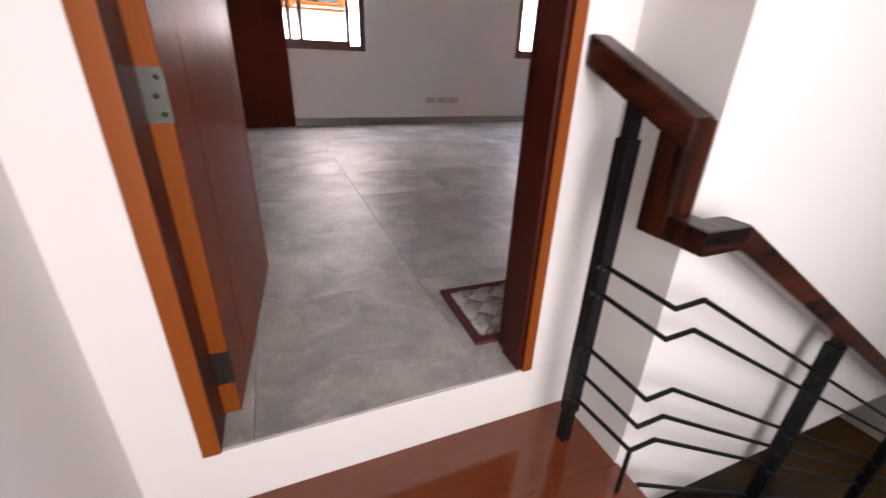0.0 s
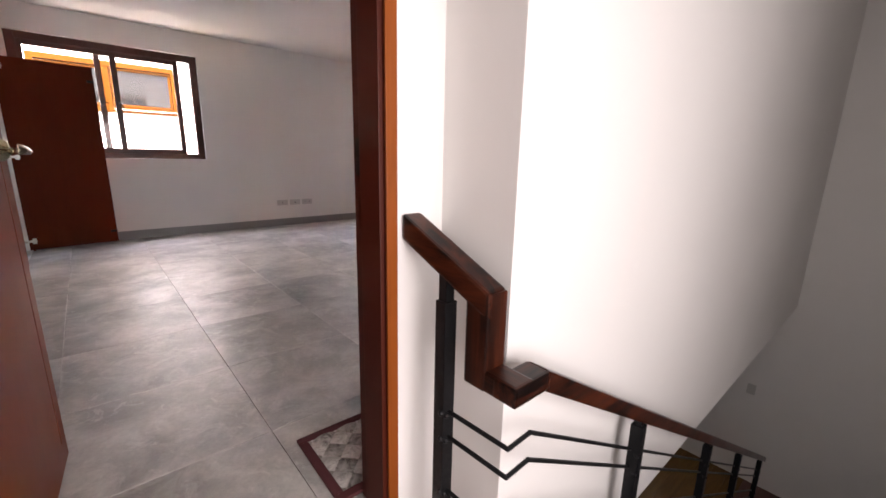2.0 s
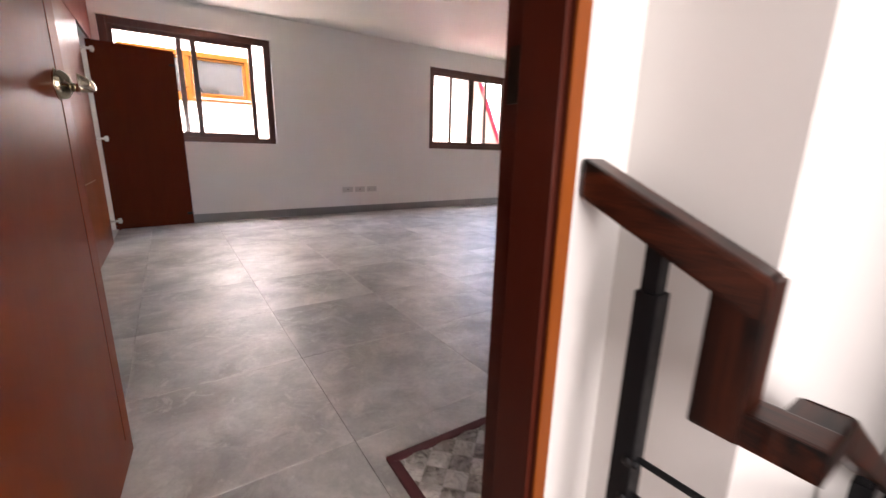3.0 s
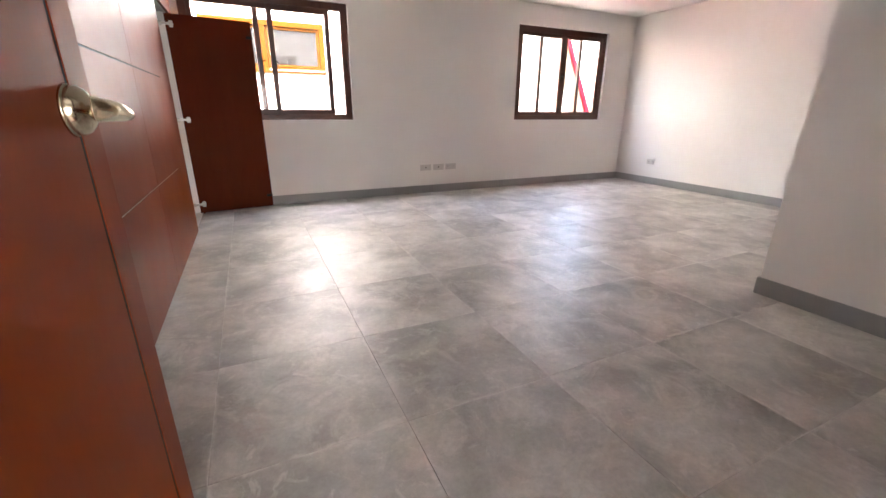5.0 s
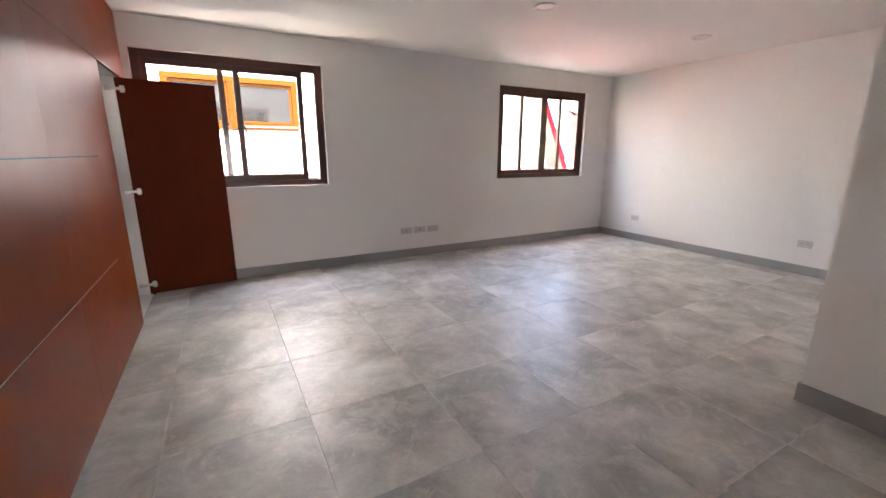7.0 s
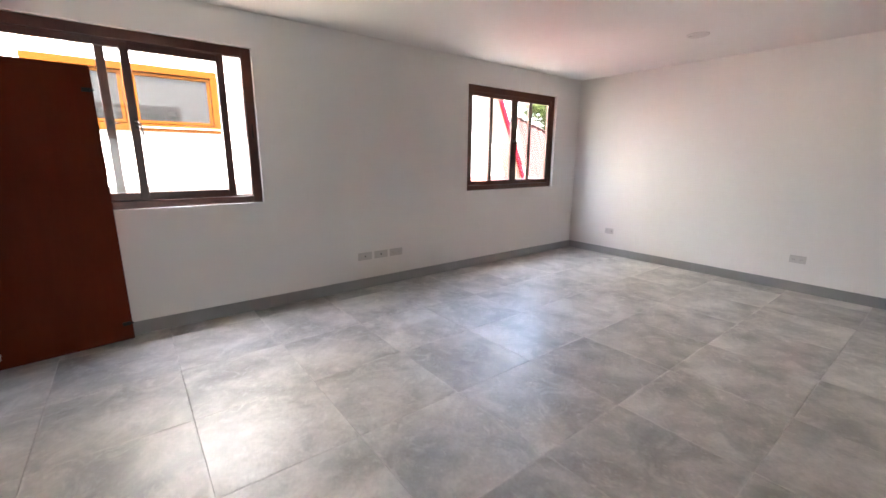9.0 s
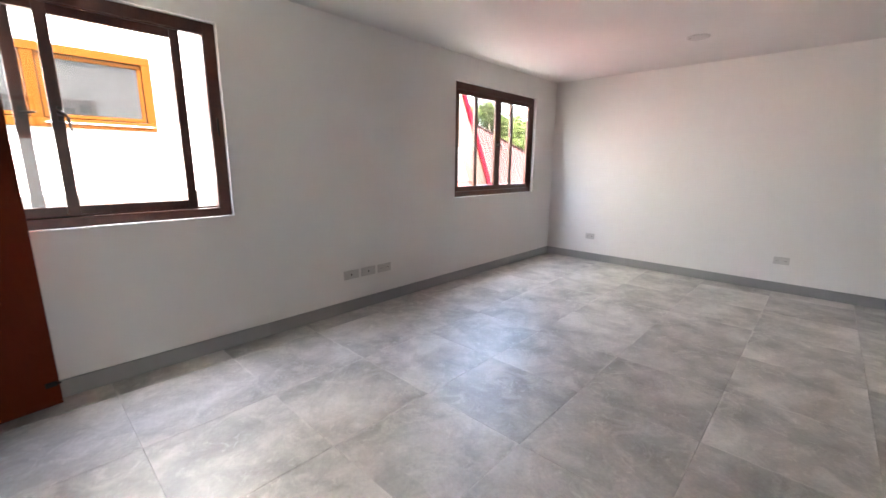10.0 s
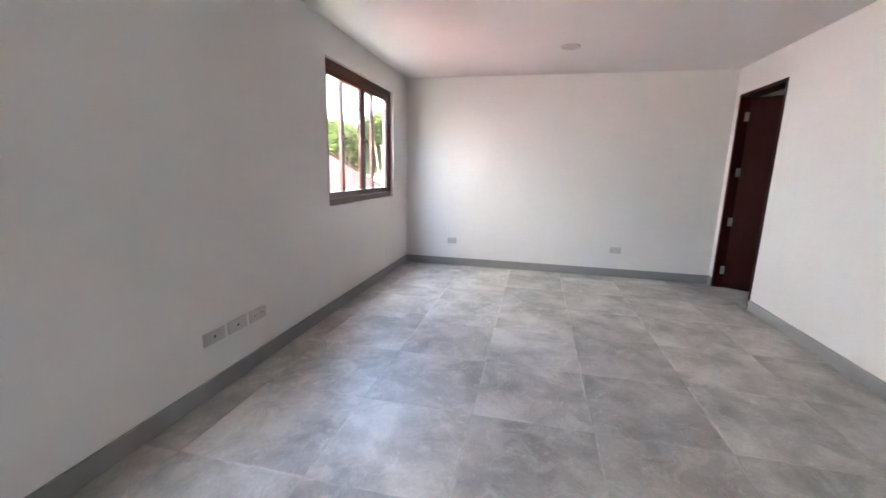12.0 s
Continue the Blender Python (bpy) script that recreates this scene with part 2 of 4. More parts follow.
LAMPGLASS = paint("frosted_lamp_glass", (0.50, 0.48, 0.46), 0.3, 0.0, 0.0)


# ---- mesh helpers ----
def box_in(bm, x0, y0, z0, x1, y1, z1, bevel=0.0):
    vs = [bm.verts.new((x, y, z)) for x in (x0, x1) for y in (y0, y1) for z in (z0, z1)]
    fs = [bm.faces.new([vs[i] for i in q]) for q in ((0, 1, 3, 2), (4, 6, 7, 5), (0, 4, 5, 1), (2, 3, 7, 6), (0, 2, 6, 4), (1, 5, 7, 3))]
    if bevel:
        bmesh.ops.bevel(bm, geom=list({e for f in fs for e in f.edges}), offset=bevel, segments=2, affect="EDGES", profile=0.7)
    return vs


def boxes(*dims, bevel=0.0):
    bm = bmesh.new()
    for d in dims:
        box_in(bm, *d, bevel=bevel)
    return bm


def rod(bm, a, b, r, sides=10, r2=None):
    a, b = Vector(a), Vector(b)
    d = b - a
    m = Matrix.Translation((a + b) / 2) @ d.to_track_quat("Z", "Y").to_matrix().to_4x4()
    bmesh.ops.create_cone(bm, cap_ends=True, segments=sides, radius1=r, radius2=r if r2 is None else r2, depth=d.length, matrix=m)
    return bm


def ball(bm, p, r, seg=10):
    bmesh.ops.create_uvsphere(bm, u_segments=seg, v_segments=max(6, seg // 2 + 1), radius=r, matrix=Matrix.Translation(p))
    return bm


def beam(bm, a, b, w, h, bevel=0.008):
    """A bar of rectangular section from a to b, its ends cut upright where it slopes."""
    a, b = Vector(a), Vector(b)
    d = b - a
    flat = Vector((d.x, d.y, 0))
    if flat.length < 1e-5:
        side, up = Vector((1, 0, 0)), Vector((0, 1, 0))
    else:
        side, up = Vector((-flat.y, flat.x, 0)).normalized(), Vector((0, 0, 1))
    lift = up * (h / 2)
    vs = [bm.verts.new(p + side * (s * w / 2) + lift * u) for p in (a, b) for s, u in ((-1, -1), (1, -1), (1, 1), (-1, 1))]
    fs = [bm.faces.new([vs[i] for i in q]) for q in ((3, 2, 1, 0), (4, 5, 6, 7), (0, 1, 5, 4), (1, 2, 6, 5), (2, 3, 7, 6), (3, 0, 4, 7))]
    if bevel:
        bmesh.ops.bevel(bm, geom=list({e for f in fs for e in f.edges}), offset=bevel, segments=2, affect="EDGES", profile=0.6)
    return bm


def mesh_of(name, bm, material, smooth=False):
    bmesh.ops.recalc_face_normals(bm, faces=bm.faces)
    me = bpy.data.meshes.new(name)
    bm.to_mesh(me)
    bm.free()
    me.materials.append(material)
    if smooth:
        for p in me.polygons:
            p.use_smooth = True
    return me


def part(name, bm, material, parent, label="", smooth=False):
    ob = new(name, mesh_of(name, bm, material, smooth))
    ob.parent = parent
    if label:
        ob["label"] = label
    return ob


def thing(name, label, category, at=None, group="", kind=""):
    ob = new(name)
    ob.empty_display_size = 0.1
    if at is not None:
        ob.matrix_basis = at
    return tagged(ob, label, category, group, kind)


def structure(name, bm, material, label, category):
    return tagged(new(name, mesh_of(name, bm, material)), label, category, "", "structure")


# ---- structure: the room ----
N, E, S, CEILING = 3.80, 5.03, 0.13, 2.337
W1, W2 = (-0.808, 0.762), (2.973, 4.530)
SILL, HEAD = 0.908, 2.085
TOP, LOW = 2.62, -3.0
DOOR_L, DOOR_R, DOOR_TOP = -0.702, 0.142, 2.085
WALK_Y, BRIGHT_Y, ROOM_Y = -1.206, -1.445, -1.07
FLOOR_LOW, HALL_E, HALL_W, HALL_S, LAND = -2.70, 5.10, -0.828, -3.30, -0.172
SLAB = -0.46
NO = N + 0.128

bm = boxes((-1.62, N, LOW, W1[0], NO, TOP), (W1[0], N, LOW, W1[1], NO, SILL), (W1[0], N, HEAD, W1[1], NO, TOP),
           (W1[1], N, LOW, W2[0], NO, TOP), (W2[0], N, LOW, W2[1], NO, SILL), (W2[0], N, HEAD, W2[1], NO, TOP),
           (W2[1], N, LOW, E + 0.15, NO, TOP))
structure("wall_north", bm, WALL, "white painted wall with two window openings", "wall")
structure("wall_east", boxes((E, ROOM_Y, -0.2, E + 0.15, N, TOP)), WALL, "white painted plain end wall of the room", "wall")
D2_L, D2_R, D2_TOP = 4.09, 4.935, 2.065
bm = boxes((2.37, S - 0.13, 0, D2_L, S, TOP), (D2_L, S - 0.13, D2_TOP, D2_R, S, TOP), (D2_R, S - 0.13, 0, E, S, TOP))
structure("wall_south", bm, WALL, "white painted wall with a doorway beside the corner", "wall")
structure("wall_alcove", boxes((2.24, ROOM_Y, 0, 2.37, S, TOP)), WALL, "white painted wall corner beside the entrance", "wall")
structure("wall_west", boxes((-1.62, ROOM_Y, LOW, -1.47, N, TOP)), WALL, "white painted wall behind the wardrobe", "wall")
bm = boxes((-1.62, WALK_Y, -0.33, DOOR_L, ROOM_Y, TOP), (DOOR_L, WALK_Y, DOOR_TOP, DOOR_R, ROOM_Y, TOP), (DOOR_R, WALK_Y, 0, 0.285, ROOM_Y, TOP))
structure("wall_entrance", bm, WALL, "white painted wall around the entrance doorway", "wall")
structure("threshold", boxes((DOOR_L, WALK_Y + 0.007, -0.33, 0.285, WALK_Y + 0.10, -0.012), (DOOR_L, WALK_Y, -0.33, 0.285, WALK_Y + 0.007, -0.0008)), WALL,
          "white plastered step up to the doorway", "threshold")
structure("wall_stair", boxes((0.285, BRIGHT_Y, SLAB, HALL_E + 0.05, ROOM_Y, TOP)), WALL, "bright white painted wall along the stair", "wall")
structure("ceiling", boxes((-1.62, ROOM_Y, CEILING, E, N, CEILING + 0.1)), CEIL, "flat white painted ceiling", "ceiling")
structure("floor", boxes((-1.47, ROOM_Y, SLAB, E, N, -0.010), (DOOR_L, WALK_Y + 0.10, -0.33, DOOR_R, ROOM_Y, -0.010)), GROUT, "grey grouted floor bed beneath tiles", "floor")
# Unseen slab; its deep south overhang is added to keep sun from the hall.
structure("roof_slab", boxes((-1.9, HALL_S - 2.5, TOP, E + 0.5, NO + 0.10, TOP + 0.15)), CEIL, "unseen flat roof slab, overhanging to block the sun", "roof")

# baseboards
bm = boxes((-0.86, N - 0.012, 0, E, N, 0.098), (E - 0.012, S, 0, E, N - 0.012, 0.098), (2.228, S, 0, D2_L, S + 0.012, 0.098),
           (D2_R, S, 0, E - 0.012, S + 0.012, 0.098), (2.228, ROOM_Y + 0.012, 0, 2.24, S, 0.098), (DOOR_R + 0.02, ROOM_Y, 0, 2.24, ROOM_Y + 0.012, 0.098))
structure("baseboard", bm, SKIRT, "grey painted baseboard along the room walls", "baseboard")

# ---- structure: the stair hall ----
structure("wall_hall_west", boxes((HALL_W - 0.15, HALL_S, -0.33, HALL_W, WALK_Y, TOP)), WALL, "white painted side wall of the landing", "wall")
bm = boxes((HALL_W - 0.15, HALL_S - 0.05, LOW, -0.77, HALL_S, TOP), (-0.77, HALL_S - 0.05, LOW, 0.73, HALL_S, 0.05),
           (-0.77, HALL_S - 0.05, 1.65, 0.73, HALL_S, TOP), (0.73, HALL_S - 0.05, LOW, HALL_E + 0.15, HALL_S, TOP))
structure("wall_hall_south", bm, WALL, "white painted hall wall with window opening", "wall")
structure("wall_hall_east", boxes((HALL_E, HALL_S, LOW, HALL_E + 0.15, BRIGHT_Y, TOP), (HALL_E, BRIGHT_Y, LOW, HALL_E + 0.15, 0.9, SLAB - 0.001)), WALL, "dim white wall beyond the lower landing", "wall")
structure("wall_low_north", boxes((0.0, 0.9, LOW, HALL_E + 0.15, 1.0, SLAB - 0.001)), WALL, "dim white wall of the lower floor", "wall")
structure("wall_low_west", boxes((-0.1, HALL_S, LOW, 0.0, 1.0, SLAB - 0.001)), WALL, "dim white wall beneath the landing", "wall")
structure("ceiling_hall", boxes((HALL_W - 0.15, HALL_S, 2.5, HALL_E, BRIGHT_Y, TOP - 0.004)), CEIL, "white ceiling over the stair", "ceiling")
structure("landing", boxes((HALL_W, HALL_S, -0.33, 0.284, WALK_Y, LAND - 0.021)), WALL, "white plastered landing slab", "landing")
structure("floor_low", boxes((0.0, HALL_S, FLOOR_LOW - 0.2, HALL_E, 0.9, FLOOR_LOW - 0.018)), GROUT, "dark floor bed of the lower landing", "floor")


# ---- windows ----
def sash(name, x0, x1, y, z0, z1, parent, label=""):
    w, d = 0.052, 0.030
    bm = boxes((x0, y, z0, x0 + w, y + d, z1), (x1 - w, y, z0, x1, y + d, z1),
               (x0 + w, y + 0.002, z0, x1 - w, y + d - 0.002, z0 + w), (x0 + w, y + 0.002, z1 - w, x1 - w, y + d - 0.002, z1), bevel=0.003)
    ob = part(name, bm, WINDOWWOOD, parent, label)
    g = part("pane", boxes((x0 + w - 0.005, y + 0.013, z0 + w - 0.005, x1 - w + 0.005, y + 0.017, z1 - w + 0.005)), GLASS, ob, "clear glass pane")
    g.visible_shadow = False
    return ob


def window(name, x0, x1, slide, label, closed=False):
    win = thing(name, label, "window", kind="structure")
    f, y0, y1 = 0.066, N + 0.038, N + 0.126
    bm = boxes((x0, y0, SILL, x0 + f, y1, HEAD), (x1 - f, y0, SILL, x1, y0 + (0.052 if closed else 0.088), HEAD),
               (x0 + f, y0 + 0.001, SILL, x1 - f, y1, SILL + f * 0.85), (x0 + f, y0 + 0.001, HEAD - f, x1 - f, y1, HEAD), bevel=0.003)
    # stepped inner lip
    for d in ((x0 + f, y0 + 0.006, SILL + f * 0.85, x0 + f + 0.007, y0 + 0.0095, HEAD - f), (x1 - f - 0.007, y0 + 0.006, SILL + f * 0.85, x1 - f, y0 + 0.0095, HEAD - f),
              (x0 + f + 0.007, y0 + 0.006, HEAD - f - 0.008, x1 - f - 0.007, y0 + 0.0095, HEAD - f)):
        box_in(bm, *d)
    # tracks
    for ty in (y0 + 0.042, y0 + 0.078):
        box_in(bm, x0 + f, ty, SILL + f * 0.85, x1 - f, ty + 0.004, SILL + f * 0.85 + 0.008)
    part("window_frame", bm, WINDOWWOOD, win)
    half = (x1 - x0 - 2 * f) / 2
    mid = (x0 + x1) / 2
    z0, z1 = SILL + f * 0.85 + 0.004, HEAD - f + 0.004
    inner = sash("sash", x0 + f - 0.01, mid + 0.028, y0 + 0.010, z0, z1, win)
    outer = sash("sash", mid - 0.030 - slide, x1 - f + 0.008 - slide, y0 + 0.046, z0, z1, win, "sash slid partly open")
    if closed:
        sash("sash", mid + 0.029, x1 - f + 0.010, y0 + 0.0105, z0, z1, win, "closed glazed sash")
    # lever latch on the meeting stile
    lx, lz = mid + 0.014, 1.49
    bm = boxes((lx - 0.012, y0 - 0.004, lz - 0.035, lx + 0.012, y0 + 0.010, lz + 0.035), bevel=0.003)
    rod(bm, (lx, y0, lz), (lx, y0 - 0.034, lz), 0.011)
    rod(bm, (lx - 0.012, y0 - 0.034, lz + 0.012), (lx + 0.022, y0 - 0.036, lz - 0.012), 0.009, 10, 0.008)
    rod(bm, (lx + 0.022, y0 - 0.036, lz - 0.012), (lx + 0.030, y0 - 0.038, lz - 0.085), 0.008, 10, 0.005)
    part("latch", bm, DARKMETAL, inner, "dark bronze lever latch")
    sx = mid - 0.005 - slide
    bm = boxes((sx - 0.010, y0 + 0.036, lz - 0.03, sx + 0.010, y0 + 0.046, lz + 0.03), bevel=0.002)
    rod(bm, (sx, y0 + 0.038, lz), (sx + 0.055, y0 + 0.030, lz + 0.004), 0.008, 10, 0.006)
    part("latch", bm, DARKMETAL, outer, "dark bronze sash catch")
    bm = boxes((x1 - f * 0.5 - 0.006, y0 - 0.007, 1.42, x1 - f * 0.5 + 0.006, y0, 1.53), bevel=0.003)
    part("pull", bm, DARKMETAL, win, "small dark window keep")
    bm = boxes((x0 - 0.002, N - 0.004, SILL - 0.010, x1 + 0.002, N + 0.037, SILL + 0.003), bevel=0.002)
    part("window_sill", bm, WALL, win, "thin white plaster sill")
    return win


window("window_1", *W1, 0.125, "dark brown framed sliding window, partly open, facing the neighbouring wall")
window("window_2", *W2, 0.335, "dark brown framed sliding window, half open, facing red roofs", True)


# unseen window of the stair hall; an added opaque panel leaves only the lamp's light
win = thing("window_3", "unseen hall window above the stair landing, shut by an opaque panel", "window", kind="structure")
part("pane", boxes((-0.77, HALL_S - 0.045, 0.05, 0.73, HALL_S - 0.037, 1.65)), MELAMINE, win, "opaque white panel added to shut out the sky")


# ---- doors ----
def hinge_plates(z, parent, at_y, x_jamb, x_leaf):
    """A butt hinge seen on the leaf's edge: plate, knuckle, screws."""
    bm = boxes((x_jamb, at_y - 0.003, z - 0.045, x_leaf, at_y, z + 0.045))
    rod(bm, (x_jamb, at_y - 0.004, z - 0.047), (x_jamb, at_y - 0.004, z + 0.047), 0.007, 12)
    for k in (-0.03, 0.0, 0.03):
        ball(bm, (x_jamb + (x_leaf - x_jamb) * (0.75 if k else 0.6), at_y - 0.003, z + k), 0.0045, 8)
    return part("hinge", bm, HINGE, parent, "steel butt hinge")


def entrance_door():
    door = thing("door_1", "red-brown wooden entrance door standing wide open in orange-brown frame", "door", kind="structure")
    f = 0.037
    y0, y1 = WALK_Y - 0.006, ROOM_Y + 0.004
    # one wood in two tones: shaded maroon depth, lit orange front
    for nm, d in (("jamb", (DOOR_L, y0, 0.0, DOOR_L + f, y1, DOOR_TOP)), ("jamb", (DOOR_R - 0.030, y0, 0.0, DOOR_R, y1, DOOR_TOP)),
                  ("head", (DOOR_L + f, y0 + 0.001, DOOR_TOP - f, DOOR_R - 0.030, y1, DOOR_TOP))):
        jm = part(nm, boxes((d[0], d[1] + 0.006, *d[2:]), bevel=0.002), SHADEWOOD, door)
        part("lining", boxes((d[0], d[1], d[2], d[3], d[1] + 0.0055, d[5]), bevel=0.0015), LITWOOD, jm, "front edge in the lit orange-brown tone")
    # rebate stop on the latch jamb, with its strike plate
    part("stop", boxes((DOOR_R - 0.042, y0 + 0.012, 0.0, DOOR_R - 0.030, y1 - 0.048, DOOR_TOP - f), bevel=0.002), SHADEWOOD, door)
    bm = boxes((DOOR_R - 0.0325, y1 - 0.040, 0.955, DOOR_R - 0.0305, y1 - 0.012, 1.045))
    part("strike_plate", bm, DARKMETAL, door, "dark metal strike plate")
    # the leaf, in its own axes: x from the hinge to the free edge, y into the leaf, z up
    leaf = part("leaf", boxes((0, 0.0085, 0.012, 0.805, 0.040, 2.045), bevel=0.0015), LACQUER, door)
    leaf.matrix_basis = pose(-0.628, -1.103, 0, 0, 0, 85.2)
    ga, gb, gz = 0.150, 0.742, 0.085
    g = 0.0048
    for d in ((0, 0, 0.012, 0.805, 0.0083, gz), (0, 0, gz, ga - g, 0.0083, 2.045), (ga + g, 0, gz, gb - g, 0.0083, 2.045), (gb + g, 0, gz, 0.805, 0.0083, 2.045)):
        part("panel", boxes(d), LACQUER, leaf)
    # near-flush dark strips put the shade of the grooves into colour
    for gx in (ga, gb):
        part("groove", boxes((gx - g + 0.0002, 0.0012, gz + 0.0002, gx + g - 0.0002, 0.0082, 2.044)), SLOT, leaf, "dark strip for the shade in the groove")
    part("hinge_edge", boxes((-0.003, 0.0005, 0.013, 0.0005, 0.0395, 2.044)), LITWOOD, leaf, "hinge edge in the lit orange-brown tone")
    # lever handle: a domed rose, a neck and a flat paddle that flares to a notched end
    hx, hz = 0.735, 0.997
    bm = bmesh.new()
    dome = [[bm.verts.new((hx + 0.0310 * math.cos(math.pi / 2 * j / 9) * math.cos(2 * math.pi * k / 32), -0.004 - 0.022 * math.sin(math.pi / 2 * j / 9),
                           hz + 0.0310 * math.cos(math.pi / 2 * j / 9) * math.sin(2 * math.pi * k / 32))) for k in range(32)] for j in range(9)]
    for p, q in zip(dome, dome[1:]):
        for k in range(32):
            bm.faces.new((p[k], p[(k + 1) % 32], q[(k + 1) % 32], q[k]))
    bm.faces.new(dome[-1])
    rod(bm, (hx, 0.0, hz), (hx, -0.004, hz), 0.0330, 32, 0.0310)
    rod(bm, (hx, -0.022, hz - 0.004), (hx, -0.056, hz - 0.004), 0.0095, 20, 0.0090)
    rings = []
    for i in range(15):
        u = i / 14
        dx, dy = 0.012 - 0.108 * u, -0.055 - 0.010 * math.sin(math.pi * u)
        hh = 0.0078 + 0.0062 * u ** 1.2
        tt = 0.0085 - 0.0045 * u
        if i in (0, 14):
            hh, tt = hh * 0.9, tt * 0.45
        ring = []
        for k in range(24):
            c, q = math.cos(2 * math.pi * k / 24), math.sin(2 * math.pi * k / 24)
            notch = 0.020 * max(0.0, u - 0.72) / 0.28 * (1 - abs(q)) ** 1.5
            ring.append(bm.verts.new((hx + dx + notch, dy + tt * c, hz - 0.005 + 0.007 * u + hh * q)))
        rings.append(ring)
    for p, q in zip(rings, rings[1:]):
        for k in range(24):
            bm.faces.new((p[k], p[(k + 1) % 24], q[(k + 1) % 24], q[k]))
    bm.faces.new(rings[0])
    for k in range(1, 12):
        bm.faces.new((rings[-1][k - 1], rings[-1][k], rings[-1][24 - k], rings[-1][(25 - k) % 24])) if k > 1 else bm.faces.new((rings[-1][0], rings[-1][1], rings[-1][23]))
    bm.faces.new((rings[-1][11], rings[-1][12], rings[-1][13]))
    part("handle", bm, NICKEL, leaf, "polished nickel lever handle", True)
    part("latch_plate", boxes((0.8045, 0.010, 0.94, 0.807, 0.032, 1.03)), STEEL, leaf, "steel latch plate")
    for z in (0.147, 0.737, 1.30, 1.87):
        hinge_plates(z, door, -1.1035, -0.672, -0.626)
    return door


def side_door():
    door = thing("door_2", "dark maroon wooden door standing ajar in its frame", "door", kind="structure")
    y0, y1 = S - 0.136, S + 0.005
    f = 0.035
    for nm, d in (("jamb", (D2_L, y0, 0, D2_L + f, y1, D2_TOP)), ("jamb", (D2_R - f, y0, 0, D2_R, y1, D2_TOP)), ("head", (D2_L + f, y0, D2_TOP - f, D2_R - f, y1 - 0.001, D2_TOP))):
        part(nm, boxes(d, bevel=0.003), DARKDOOR, door)
    leaf = part("leaf", boxes((0, -0.04, 0.012, 0.765, 0.0, D2_TOP - f - 0.004), bevel=0.002), DARKDOOR, door)
    leaf.matrix_basis = pose(D2_R - f - 0.004, y0 + 0.040, 0, 0, 0, 240)
    for z in (0.20, 0.74, 1.27, 1.84):
        bm = boxes((D2_R - f - 0.0045, y0 + 0.045, z - 0.045, D2_R - f - 0.0005, y0 + 0.085, z + 0.045))
        rod(bm, (D2_R - f - 0.006, y0 + 0.043, z - 0.047), (D2_R - f - 0.006, y0 + 0.043, z + 0.047), 0.007, 12)
        part("hinge", bm, STEEL, door, "steel butt hinge")
    return door


entrance_door()
side_door()


